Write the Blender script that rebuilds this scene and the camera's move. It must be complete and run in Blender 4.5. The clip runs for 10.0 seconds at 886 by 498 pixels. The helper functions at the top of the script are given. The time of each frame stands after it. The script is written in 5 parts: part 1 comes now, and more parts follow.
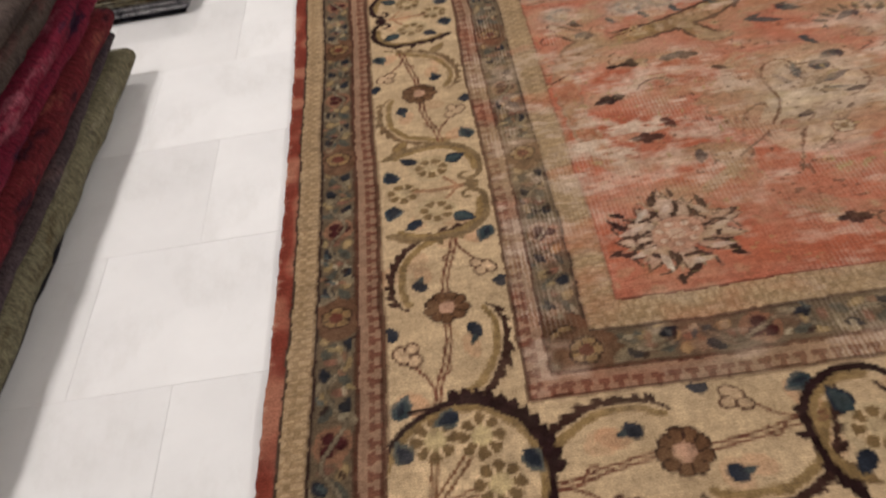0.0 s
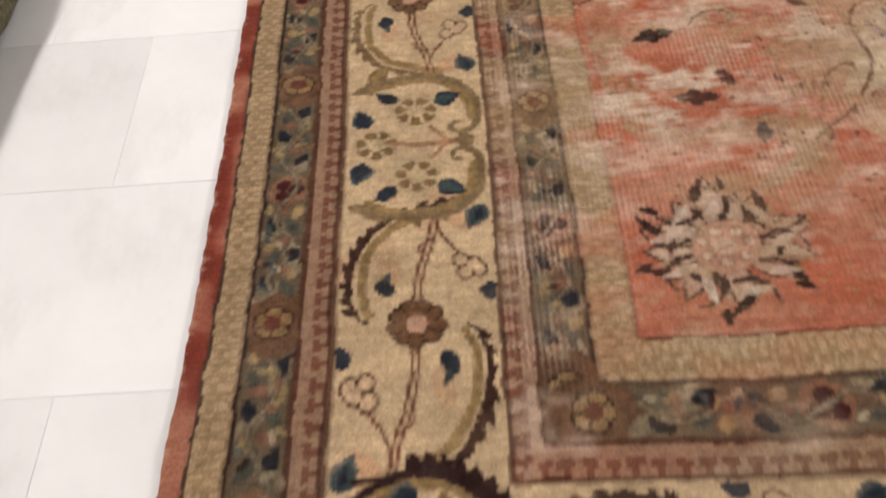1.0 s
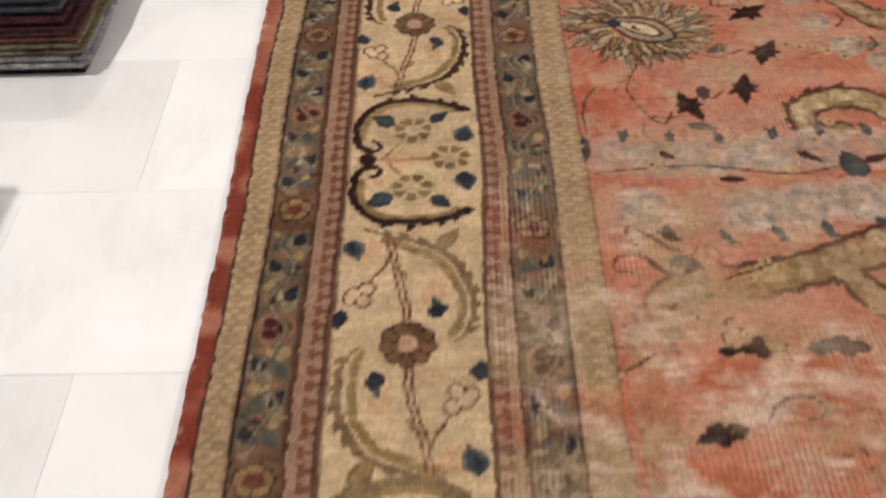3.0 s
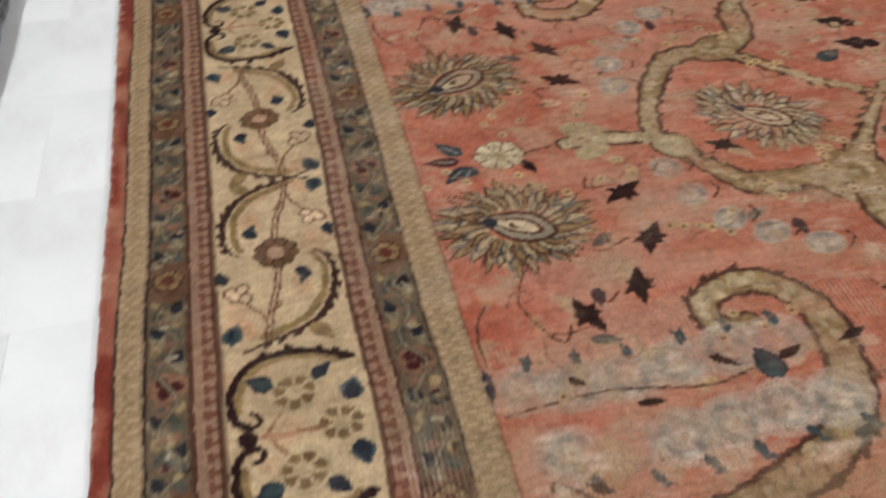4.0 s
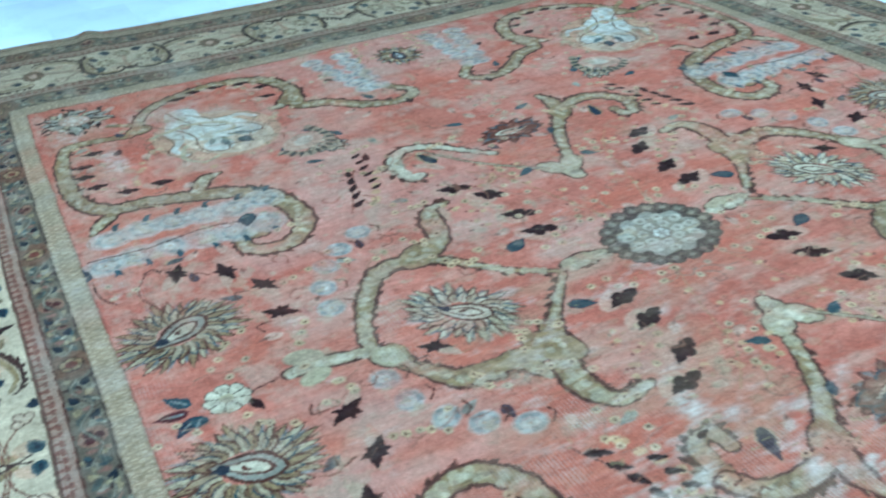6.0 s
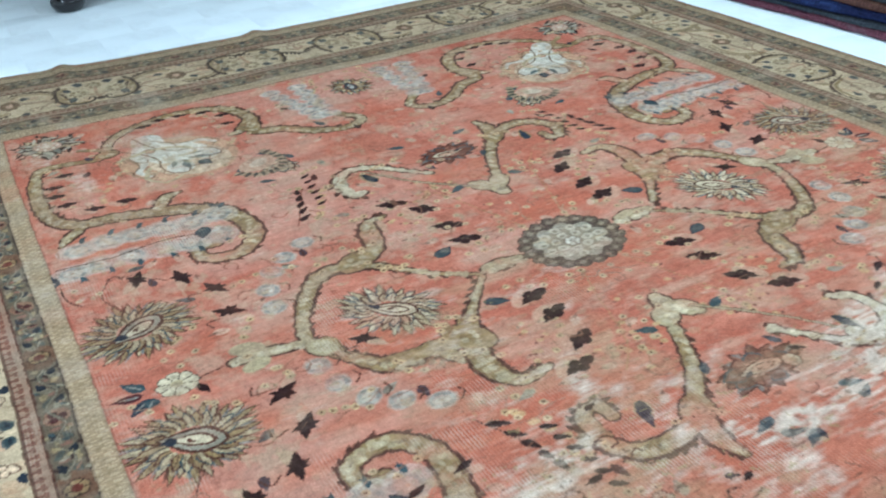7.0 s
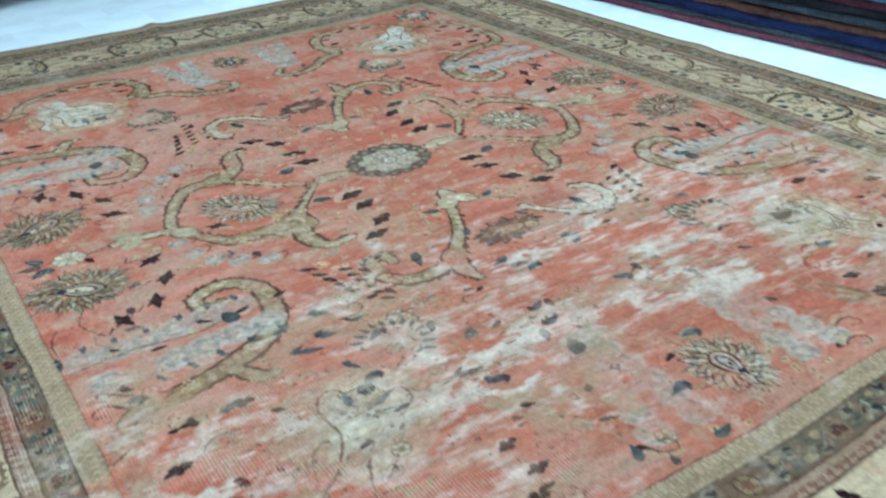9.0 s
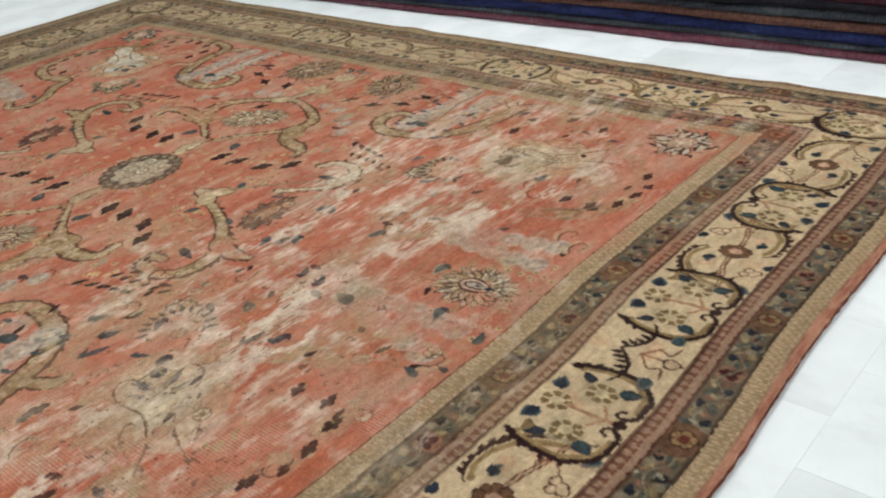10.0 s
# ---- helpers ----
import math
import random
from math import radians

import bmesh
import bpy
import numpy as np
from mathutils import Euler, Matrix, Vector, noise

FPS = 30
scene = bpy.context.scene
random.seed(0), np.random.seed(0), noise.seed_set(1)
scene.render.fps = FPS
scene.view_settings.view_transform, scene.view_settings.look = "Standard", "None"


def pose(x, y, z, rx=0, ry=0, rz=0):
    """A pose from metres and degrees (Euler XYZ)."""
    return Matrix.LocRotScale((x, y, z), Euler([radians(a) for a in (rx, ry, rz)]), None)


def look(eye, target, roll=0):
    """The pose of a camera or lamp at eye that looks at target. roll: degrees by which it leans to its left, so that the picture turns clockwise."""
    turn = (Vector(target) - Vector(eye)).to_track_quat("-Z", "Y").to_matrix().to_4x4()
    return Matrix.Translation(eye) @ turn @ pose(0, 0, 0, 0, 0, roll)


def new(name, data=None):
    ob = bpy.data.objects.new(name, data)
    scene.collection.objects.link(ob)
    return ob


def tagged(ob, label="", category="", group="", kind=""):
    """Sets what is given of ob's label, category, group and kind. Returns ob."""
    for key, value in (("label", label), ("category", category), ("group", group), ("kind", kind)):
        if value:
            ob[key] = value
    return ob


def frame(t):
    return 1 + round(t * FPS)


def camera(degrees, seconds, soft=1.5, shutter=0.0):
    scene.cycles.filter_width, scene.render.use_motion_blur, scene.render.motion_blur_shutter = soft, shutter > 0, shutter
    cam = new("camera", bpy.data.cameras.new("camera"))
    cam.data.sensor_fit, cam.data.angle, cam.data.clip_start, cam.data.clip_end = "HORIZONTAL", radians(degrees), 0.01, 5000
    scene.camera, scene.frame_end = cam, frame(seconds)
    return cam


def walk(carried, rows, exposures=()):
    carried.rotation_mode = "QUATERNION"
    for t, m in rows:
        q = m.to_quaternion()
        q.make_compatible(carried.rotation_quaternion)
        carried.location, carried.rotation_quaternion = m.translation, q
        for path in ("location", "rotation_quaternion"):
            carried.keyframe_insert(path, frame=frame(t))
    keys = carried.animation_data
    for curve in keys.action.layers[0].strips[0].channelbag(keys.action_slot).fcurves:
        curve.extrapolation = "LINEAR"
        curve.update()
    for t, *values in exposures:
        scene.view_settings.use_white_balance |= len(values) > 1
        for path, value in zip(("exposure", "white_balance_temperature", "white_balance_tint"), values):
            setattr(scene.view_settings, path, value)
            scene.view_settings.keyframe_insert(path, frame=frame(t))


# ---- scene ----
cam = camera(50.8, 10.0, soft=1.95, shutter=0.4)
PATH = [
    (0, (-0.177, -0.912, 0.903), (-0.244, 0.613, -0.389), -10.6),
    (0.5, (-0.188, -0.722, 0.835), (-0.259, 0.673, -0.597), -8.9),
    (1, (-0.154, -0.547, 0.816), (-0.236, 0.729, -0.722), -6.6),
    (1.5, (-0.156, -0.443, 0.821), (-0.245, 0.843, -0.708), -3.9),
    (2, (-0.159, -0.362, 0.805), (-0.257, 1.005, -0.652), -3.9),
    (2.2, (-0.204, -0.304, 0.818), (-0.265, 1.072, -0.632), -2.7),
    (3.3, (-0.145, 0.056, 0.868), (-0.195, 1.427, -0.587), -2.8),
    (3.5, (-0.14, 0.117, 0.891), (-0.128, 1.51, -0.543), -1.9),
    (4, (-0.171, 0.217, 0.914), (0.075, 1.674, -0.433), -2.9),
    (4.5, (-0.167, 0.273, 0.94), (0.236, 1.748, -0.351), -3.4),
    (5, (-0.134, 0.27, 0.95), (0.394, 1.747, -0.291), -4.0),
    (5.5, (-0.094, 0.228, 0.994), (0.499, 1.775, -0.127), -4.4),
    (6, (-0.039, 0.144, 1.018), (0.68, 1.681, -0.04), -4.6),
    (6.2, (-0.021, 0.107, 1.026), (0.722, 1.644, -0.015), -4.8),
    (7.3, (-0.048, -0.186, 1.08), (0.739, 1.383, 0.121), -4.3),
    (7.5, (-0.042, -0.238, 1.062), (0.763, 1.34, 0.133), -5.7),
    (8, (-0.151, -0.428, 1.088), (0.756, 1.118, 0.2), -4.9),
    (8.5, (-0.144, -0.63, 1.08), (0.796, 0.889, 0.18), -5.1),
    (9, (-0.133, -0.825, 1.069), (0.774, 0.682, 0.116), -3.7),
    (9.5, (-0.176, -0.931, 1.066), (0.976, 0.353, 0.054), -5.4),
    (10, (-0.263, -1.014, 1.078), (1.015, 0.18, 0.107), -6.3),
]
walk(cam, [(t, look(eye, target, roll)) for t, eye, target, roll in PATH],
     [(0, -0.66, 6600, 14), (0.5, -0.48, 6600, 14), (1.0, -0.45, 6600, 14), (2.0, -0.47, 6500, 12), (3.6, -0.4, 6650, 14), (4.1, -0.52, 5700, 5), (4.5, -0.2, 4350, -6), (5.5, 0.1, 3680, -21), (6.2, 0.19, 3850, -17), (7.4, 0.12, 4900, -5), (8.2, -0.03, 5150, -1), (8.5, -0.09, 4850, -8), (8.8, 0.06, 4350, -14), (9.5, 0.13, 4250, -14), (10.0, -0.25, 5800, 1)])

# ---- light ----
world = bpy.data.worlds.new("world")
world.use_nodes = True
scene.world = world
world.node_tree.nodes["Background"].inputs[0].default_value = (0.8, 0.9, 1.0, 1)
world.node_tree.nodes["Background"].inputs[1].default_value = 0.15

# Unseen panels: some fit the shadows, others are added to brighten the east side.
LAMPS = [(-1.45, 0.5, 63.0), (-1.45, 3.0, 31.0), (2.4, -1.5, 42.0), (1.2, 1.4, 14.0), (0.9, 6.6, 30.0), (2.6, 4.0, 27.0), (2.72, 1.0, 40.0)]
CEIL = 2.9


# ---- materials ----
def material(name, rough=0.8, metal=0.0, spec=0.5):
    m = bpy.data.materials.new(name)
    m.use_nodes = True
    b = m.node_tree.nodes["Principled BSDF"]
    b.inputs["Roughness"].default_value = rough
    b.inputs["Metallic"].default_value = metal
    b.inputs["Specular IOR Level"].default_value = spec
    return m, m.node_tree.nodes, m.node_tree.links, b


def ramp(nodes, stops):
    r = nodes.new("ShaderNodeValToRGB")
    e = r.color_ramp.elements
    while len(e) < len(stops):
        e.new(0.5)
    for k, (pos, col) in zip(e, stops):
        k.position, k.color = pos, (*col, 1)
    return r


def noise_node(nodes, links, scale, detail=4.0, stretch=None, rough=0.55):
    n = nodes.new("ShaderNodeTexNoise")
    n.inputs["Scale"].default_value, n.inputs["Detail"].default_value, n.inputs["Roughness"].default_value = scale, detail, rough
    c = nodes.new("ShaderNodeTexCoord")
    if stretch:
        mp = nodes.new("ShaderNodeMapping")
        mp.inputs["Scale"].default_value = stretch
        links.new(c.outputs["Object"], mp.inputs[0])
        links.new(mp.outputs[0], n.inputs["Vector"])
    else:
        links.new(c.outputs["Object"], n.inputs["Vector"])
    return n


def bump(nodes, links, height, b, strength, dist):
    bp = nodes.new("ShaderNodeBump")
    bp.inputs["Strength"].default_value, bp.inputs["Distance"].default_value = strength, dist
    links.new(height, bp.inputs["Height"])
    links.new(bp.outputs[0], b.inputs["Normal"])


def mixed(nodes, links, kind, fac, a, b_):
    m = nodes.new("ShaderNodeMix")
    m.data_type, m.blend_type = "RGBA", kind
    for sock, v in ((m.inputs[0], fac), (m.inputs[6], a), (m.inputs[7], b_)):
        if hasattr(v, "is_output"):
            links.new(v, sock)
        else:
            sock.default_value = v if isinstance(v, float) else (*v, 1)
    return m.outputs[2]


def carpet_material():
    m, n, l, b = material("knotted_wool", 0.95, spec=0.04)
    at = n.new("ShaderNodeAttribute")
    at.attribute_name = "knots"
    fine = noise_node(n, l, 420, 2.0)
    mid = noise_node(n, l, 70, 3.0, (0.25, 1.6, 1))
    r1 = ramp(n, [(0.25, (0.72, 0.71, 0.7)), (0.75, (1.22, 1.22, 1.22))])
    r2 = ramp(n, [(0.3, (0.88, 0.87, 0.86)), (0.7, (1.08, 1.08, 1.08))])
    l.new(fine.outputs[0], r1.inputs[0])
    l.new(mid.outputs[0], r2.inputs[0])
    c = mixed(n, l, "MULTIPLY", 1.0, at.outputs["Color"], r1.outputs[0])
    c = mixed(n, l, "MULTIPLY", 1.0, c, r2.outputs[0])
    l.new(c, b.inputs["Base Color"])
    wv = n.new("ShaderNodeTexWave")
    wv.wave_type, wv.bands_direction = "BANDS", "X"
    wv.inputs["Scale"].default_value, wv.inputs["Distortion"].default_value, wv.inputs["Detail Scale"].default_value = 46, 3.0, 4
    tc = n.new("ShaderNodeTexCoord")
    l.new(tc.outputs["Object"], wv.inputs["Vector"])
    rib = n.new("ShaderNodeMath")
    rib.operation = "MULTIPLY"
    l.new(wv.outputs["Fac"], rib.inputs[0])
    l.new(at.outputs["Alpha"], rib.inputs[1])
    ad = n.new("ShaderNodeMath")
    ad.operation = "ADD"
    l.new(fine.outputs[0], ad.inputs[0])
    l.new(rib.outputs[0], ad.inputs[1])
    bump(n, l, ad.outputs[0], b, 0.5, 0.0016)
    r3 = ramp(n, [(0.2, (0.985, 0.985, 0.985)), (0.8, (1.01, 1.01, 1.01))])
    l.new(wv.outputs["Fac"], r3.inputs[0])
    c = mixed(n, l, "MULTIPLY", 1.0, c, r3.outputs[0])
    r4 = ramp(n, [(0.35, (0, 0, 0)), (0.75, (1, 1, 1))])
    l.new(wv.outputs["Fac"], r4.inputs[0])
    gone = n.new("ShaderNodeMath")
    gone.operation = "MULTIPLY"
    l.new(r4.outputs[0], gone.inputs[0])
    l.new(at.outputs["Alpha"], gone.inputs[1])
    l.new(mixed(n, l, "MIX", gone.outputs[0], c, (0.6, 0.49, 0.4)), b.inputs["Base Color"])
    return m


def wool(name, base, second, third, scale=16, stretch=(1, 0.35, 1.5)):
    m, n, l, b = material(name, 0.95, spec=0.12)
    big = noise_node(n, l, scale, 5.0, stretch, 0.65)
    r = ramp(n, [(0.36, third), (0.45, base), (0.55, base), (0.64, second)])
    l.new(big.outputs[0], r.inputs[0])
    fine = noise_node(n, l, 260, 2.0)
    r1 = ramp(n, [(0.25, (0.6, 0.6, 0.6)), (0.75, (1.25, 1.25, 1.25))])
    l.new(fine.outputs[0], r1.inputs[0])
    tuft = noise_node(n, l, 55, 4.0, (1, 2.2, 1), 0.7)
    r2 = ramp(n, [(0.32, (0.5, 0.48, 0.5)), (0.68, (1.3, 1.28, 1.26))])
    l.new(tuft.outputs[0], r2.inputs[0])
    c = mixed(n, l, "MULTIPLY", 1.0, r.outputs[0], r1.outputs[0])
    l.new(mixed(n, l, "MULTIPLY", 1.0, c, r2.outputs[0]), b.inputs["Base Color"])
    ad = n.new("ShaderNodeMath")
    ad.operation = "ADD"
    l.new(fine.outputs[0], ad.inputs[0])
    l.new(tuft.outputs[0], ad.inputs[1])
    bump(n, l, ad.outputs[0], b, 0.8, 0.006)
    return m


def marble_material():
    m, n, l, b = material("white_marble", 0.22, spec=0.4)
    cloud = noise_node(n, l, 3.0, 6.0, None, 0.6)
    vein = noise_node(n, l, 9.0, 8.0, (1, 0.5, 1), 0.7)
    info = n.new("ShaderNodeObjectInfo")
    r = ramp(n, [(0.3, (0.76, 0.765, 0.775)), (0.65, (0.87, 0.875, 0.885))])
    l.new(cloud.outputs[0], r.inputs[0])
    rv = ramp(n, [(0.34, (0.93, 0.925, 0.915)), (0.5, (1, 1, 1))])
    l.new(vein.outputs[0], rv.inputs[0])
    ri = ramp(n, [(0.0, (0.915, 0.912, 0.91)), (0.45, (0.985, 0.985, 0.985)), (1.0, (1.03, 1.03, 1.03))])
    l.new(info.outputs["Random"], ri.inputs[0])
    c = mixed(n, l, "MULTIPLY", 1.0, r.outputs[0], rv.outputs[0])
    l.new(mixed(n, l, "MULTIPLY", 1.0, c, ri.outputs[0]), b.inputs["Base Color"])
    rr = ramp(n, [(0.3, (0.62, 0.62, 0.62)), (0.7, (0.42, 0.42, 0.42))])
    l.new(vein.outputs[0], rr.inputs[0])
    l.new(rr.outputs[0], b.inputs["Roughness"])
    return m


def wood_material(name, dark, light, rough):
    m, n, l, b = material(name, rough)
    g = noise_node(n, l, 22, 6.0, (0.25, 4, 4))
    r = ramp(n, [(0.3, dark), (0.7, light)])
    l.new(g.outputs[0], r.inputs[0])
    l.new(r.outputs[0], b.inputs["Base Color"])
    b.inputs["Coat Weight"].default_value = 0.25 if rough < 0.5 else 0.03
    b.inputs["Coat Roughness"].default_value = 0.15
    bump(n, l, g.outputs[0], b, 0.15, 0.002)
    return m


def plaster_material(name, col):
    m, n, l, b = material(name, 0.9)
    g = noise_node(n, l, 2.0, 6.0)
    r = ramp(n, [(0.3, tuple(0.93 * c for c in col)), (0.7, col)])
    l.new(g.outputs[0], r.inputs[0])
    l.new(r.outputs[0], b.inputs["Base Color"])
    f = noise_node(n, l, 90, 4.0)
    bump(n, l, f.outputs[0], b, 0.2, 0.004)
    return m


M_CARPET = carpet_material()
M_MARBLE = marble_material()
M_GROUT = plaster_material("pale_grout", (0.84, 0.84, 0.84))
M_WALL = plaster_material("white_plaster", (0.75, 0.74, 0.72))
M_WOOD = wood_material("red_brown_wood", (0.034, 0.012, 0.006), (0.09, 0.034, 0.015), 0.3)
M_DARK = wood_material("ebonised_wood", (0.006, 0.005, 0.006), (0.014, 0.01, 0.012), 0.15)
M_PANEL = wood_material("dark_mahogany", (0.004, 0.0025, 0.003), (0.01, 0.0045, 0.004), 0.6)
M_LAMP, _n, _l, _b = material("lamp_diffuser", 0.5)
_b.inputs["Emission Color"].default_value = (1, 0.97, 0.92, 1)
_b.inputs["Emission Strength"].default_value = 4.0
M_METAL, _n, _l, _b = material("painted_metal", 0.4)
_b.inputs["Base Color"].default_value = (0.7, 0.7, 0.7, 1)


# ---- mesh helpers ----
def part(name, bm, mat, parent=None, label=""):
    me = bpy.data.meshes.new(name)
    bm.to_mesh(me)
    bm.free()
    me.materials.append(mat)
    ob = new(name, me)
    if parent:
        ob.parent = parent
    if label:
        ob["label"] = label
    return ob


def box(bm, x0, x1, y0, y1, z0, z1):
    m = Matrix.LocRotScale(((x0 + x1) / 2, (y0 + y1) / 2, (z0 + z1) / 2), None, (x1 - x0, y1 - y0, z1 - z0))
    return bmesh.ops.create_cube(bm, size=1, matrix=m)["verts"]


def boxed(x0, x1, y0, y1, z0, z1, bevel=0.0):
    bm = bmesh.new()
    box(bm, x0, x1, y0, y1, z0, z1)
    if bevel:
        bmesh.ops.bevel(bm, geom=bm.edges[:], offset=bevel, segments=3, affect="EDGES", profile=0.5)
    return bm


def smooth(ob):
    for p in ob.data.polygons:
        p.use_smooth = True
    return ob


# ---- room ----
FLOOR = -0.012
X0, X1, Y0, Y1 = -2.9, 5.2, -3.2, 7.4
bm = boxed(X0 - 0.2, X1 + 0.2, Y0 - 0.2, Y1 + 0.2, FLOOR - 0.12, FLOOR - 0.002)
floor = tagged(part("floor", bm, M_GROUT), "white marble tile floor laid in a running bond", "floor", kind="structure")
for nm, a in (("wall_west", (X0 - 0.2, X0, Y0, Y1)), ("wall_east", (X1, X1 + 0.2, Y0, Y1)),
              ("wall_south", (X0 - 0.2, X1 + 0.2, Y0 - 0.2, Y0)), ("wall_north", (X0 - 0.2, X1 + 0.2, Y1, Y1 + 0.2))):
    tagged(part(nm, boxed(*a, FLOOR, CEIL), M_WALL), "plain white plastered wall", "wall", kind="structure")
tagged(part("ceiling", boxed(X0 - 0.2, X1 + 0.2, Y0 - 0.2, Y1 + 0.2, CEIL, CEIL + 0.15), M_WALL), "plain white ceiling", "ceiling", kind="structure")


def ceiling_lamp(x, y, watts):
    e = new("ceiling_light")
    e.location = (x, y, CEIL)
    bm = bmesh.new()
    for a in ((-0.32, 0.32, -0.32, -0.3), (-0.32, 0.32, 0.3, 0.32), (-0.32, -0.3, -0.3, 0.3), (0.3, 0.32, -0.3, 0.3)):
        box(bm, *a, -0.05, 0.0)
    part("frame", bm, M_METAL, e)
    part("diffuser", boxed(-0.298, 0.298, -0.298, 0.298, -0.03, -0.015), M_LAMP, e)
    tagged(e, "unseen square white ceiling light panel, lit", "light", "ceiling lights")
    li = bpy.data.lights.new("panel_light", "AREA")
    li.shape, li.size, li.energy, li.color = "SQUARE", 0.14, watts, (1.0, 0.96, 0.9)
    ob = new("panel_light", li)
    ob.location = (x, y, CEIL - 0.06)


for x, y, watts in LAMPS:
    ceiling_lamp(x, y, watts)

# ---- the carpet: layout ----
FX, FY, BW = 1.043, 1.46, 0.472
BANDS = [0.0, 0.046, 0.104, 0.137, 0.318, 0.353, 0.409, 0.447, BW]


def spread(stops):
    """Grid lines through the stops, with the given step in each stretch."""
    out = [np.array([stops[0][0]])]
    for (a, step), (b, _) in zip(stops, stops[1:]):
        k = max(1, round((b - a) / step))
        out.append(a + (b - a) * np.arange(1, k + 1) / k)
    return np.concatenate(out)


def with_bands(half, steps):
    """Adds the lines of the border bands to the stops."""
    stops = sorted([-half - b for b in BANDS] + [half + b for b in BANDS] + [s for s, _ in steps if -half < s < half])
    step_at = lambda v: [st for s, st in steps if s <= v + 1e-6][-1]
    return [(s, step_at(s)) for s in stops]


FINE = 1.0
PL = spread(with_bands(FX, [(-9, 0.0023 * FINE), (-0.75, 0.0029 * FINE), (0.0, 0.0038 * FINE), (FX, 0.0042 * FINE)]))
QL = spread(with_bands(FY, [(-9, 0.0026 * FINE), (0.2, 0.0034 * FINE), (0.8, 0.0045 * FINE)]))


def to_x(p):
    return np.interp(p, [-FX - BW, -FX, 0, FX, FX + 0.447, FX + BW], [-0.479, 0.0, 1.063, 2.085, 2.514, 2.532])


def to_y(q):
    return np.interp(q, [-FY - BW, -FY - 0.447, -FY, 0, FY, FY + BW], [-0.53, -0.512, 0.0, 1.43, 2.92, 3.53])


def lattice(shape, cells, seed):
    """Smooth value noise from -1 to 1 over a grid of the given shape."""
    rng = np.random.default_rng(seed)
    cy, cx = cells
    g = rng.uniform(-1, 1, (cy + 3, cx + 3)).astype(np.float32)

    def axis(n, c):
        t = np.linspace(0, c, n, dtype=np.float32)
        i = np.minimum(t.astype(int), c)
        f = t - i
        return i, f * f * (3 - 2 * f)
    iy, fy = axis(shape[0], cy)
    ix, fx = axis(shape[1], cx)
    rows = g[iy] * (1 - fy)[:, None] + g[iy + 1] * fy[:, None]
    return rows[:, ix] * (1 - fx) + rows[:, ix + 1] * fx


def octaves(shape, cells, seed, count=3):
    out = 0
    for k in range(count):
        out = out + lattice(shape, (cells[0] * 2**k, cells[1] * 2**k), seed + k) * 0.55**k
    return out


SHAPE = (len(QL), len(PL))
PX, QX = np.meshgrid(PL.astype(np.float32), QL.astype(np.float32))
WP = PX + 0.0011 * lattice(SHAPE, (330, 250), 2) + 0.0012 * lattice(SHAPE, (120, 90), 3) + 0.004 * lattice(SHAPE, (16, 12), 5)
WQ = QX + 0.0011 * lattice(SHAPE, (330, 250), 6) + 0.0012 * lattice(SHAPE, (120, 90), 7) + 0.004 * lattice(SHAPE, (16, 12), 9)
KNOT = 0.0038
WP = (KNOT * np.round(WP / KNOT) * 0.7 + 0.3 * WP).astype(np.float32)
WQ = (KNOT * np.round(WQ / KNOT) * 0.7 + 0.3 * WQ).astype(np.float32)
CV = np.zeros((*SHAPE, 3), np.float32)
SOFT = 0.0014
MOTTLE = 1 + 0.22 * lattice(SHAPE, (260, 200), 11) + 0.16 * lattice(SHAPE, (520, 380), 12) + 0.12 * lattice(SHAPE, (60, 44), 13)
D = np.maximum(np.abs(WP) - FX, np.abs(WQ) - FY)

# wool dyes, linear
RED = (0.4, 0.147, 0.094)
DEEP = (0.32, 0.075, 0.045)
EDGE = (0.215, 0.05, 0.032)
CREAM = (0.49, 0.36, 0.22)
GOLD = (0.365, 0.258, 0.155)
GOLDD = (0.17, 0.105, 0.045)
SAGE = (0.105, 0.076, 0.048)
ROSE = (0.25, 0.152, 0.1)
BROWN = (0.06, 0.022, 0.014)
INK = (0.022, 0.01, 0.01)
NAVY = (0.02, 0.024, 0.034)
TEAL = (0.034, 0.05, 0.055)
SKY = (0.32, 0.305, 0.265)
OLIVE = (0.215, 0.142, 0.062)
STONE = (0.345, 0.265, 0.15)
PALE = (0.48, 0.385, 0.25)
CORAL = (0.45, 0.19, 0.1)
BARE = (0.58, 0.44, 0.345)


def window(x0, x1, y0, y1):
    m = 0.012
    i0, i1 = np.searchsorted(PL, (x0 - m, x1 + m))
    j0, j1 = np.searchsorted(QL, (y0 - m, y1 + m))
    return slice(j0, j1), slice(i0, i1)


PASS = {"now": "rest", "kind": "rest", "band": None}


def lay(win, dist, col, alpha=1.0):
    """Colours the knots where dist (metres, inside negative) is below zero."""
    if PASS["now"] != PASS["kind"]:
        return
    a = np.clip(0.5 - dist / (2 * SOFT), 0, 1) * alpha
    if PASS["band"]:
        a = a * ((D[win] > PASS["band"][0]) & (D[win] < PASS["band"][1]))
    CV[win] += a[..., None] * (np.array(col, np.float32) * MOTTLE[win][..., None] - CV[win])


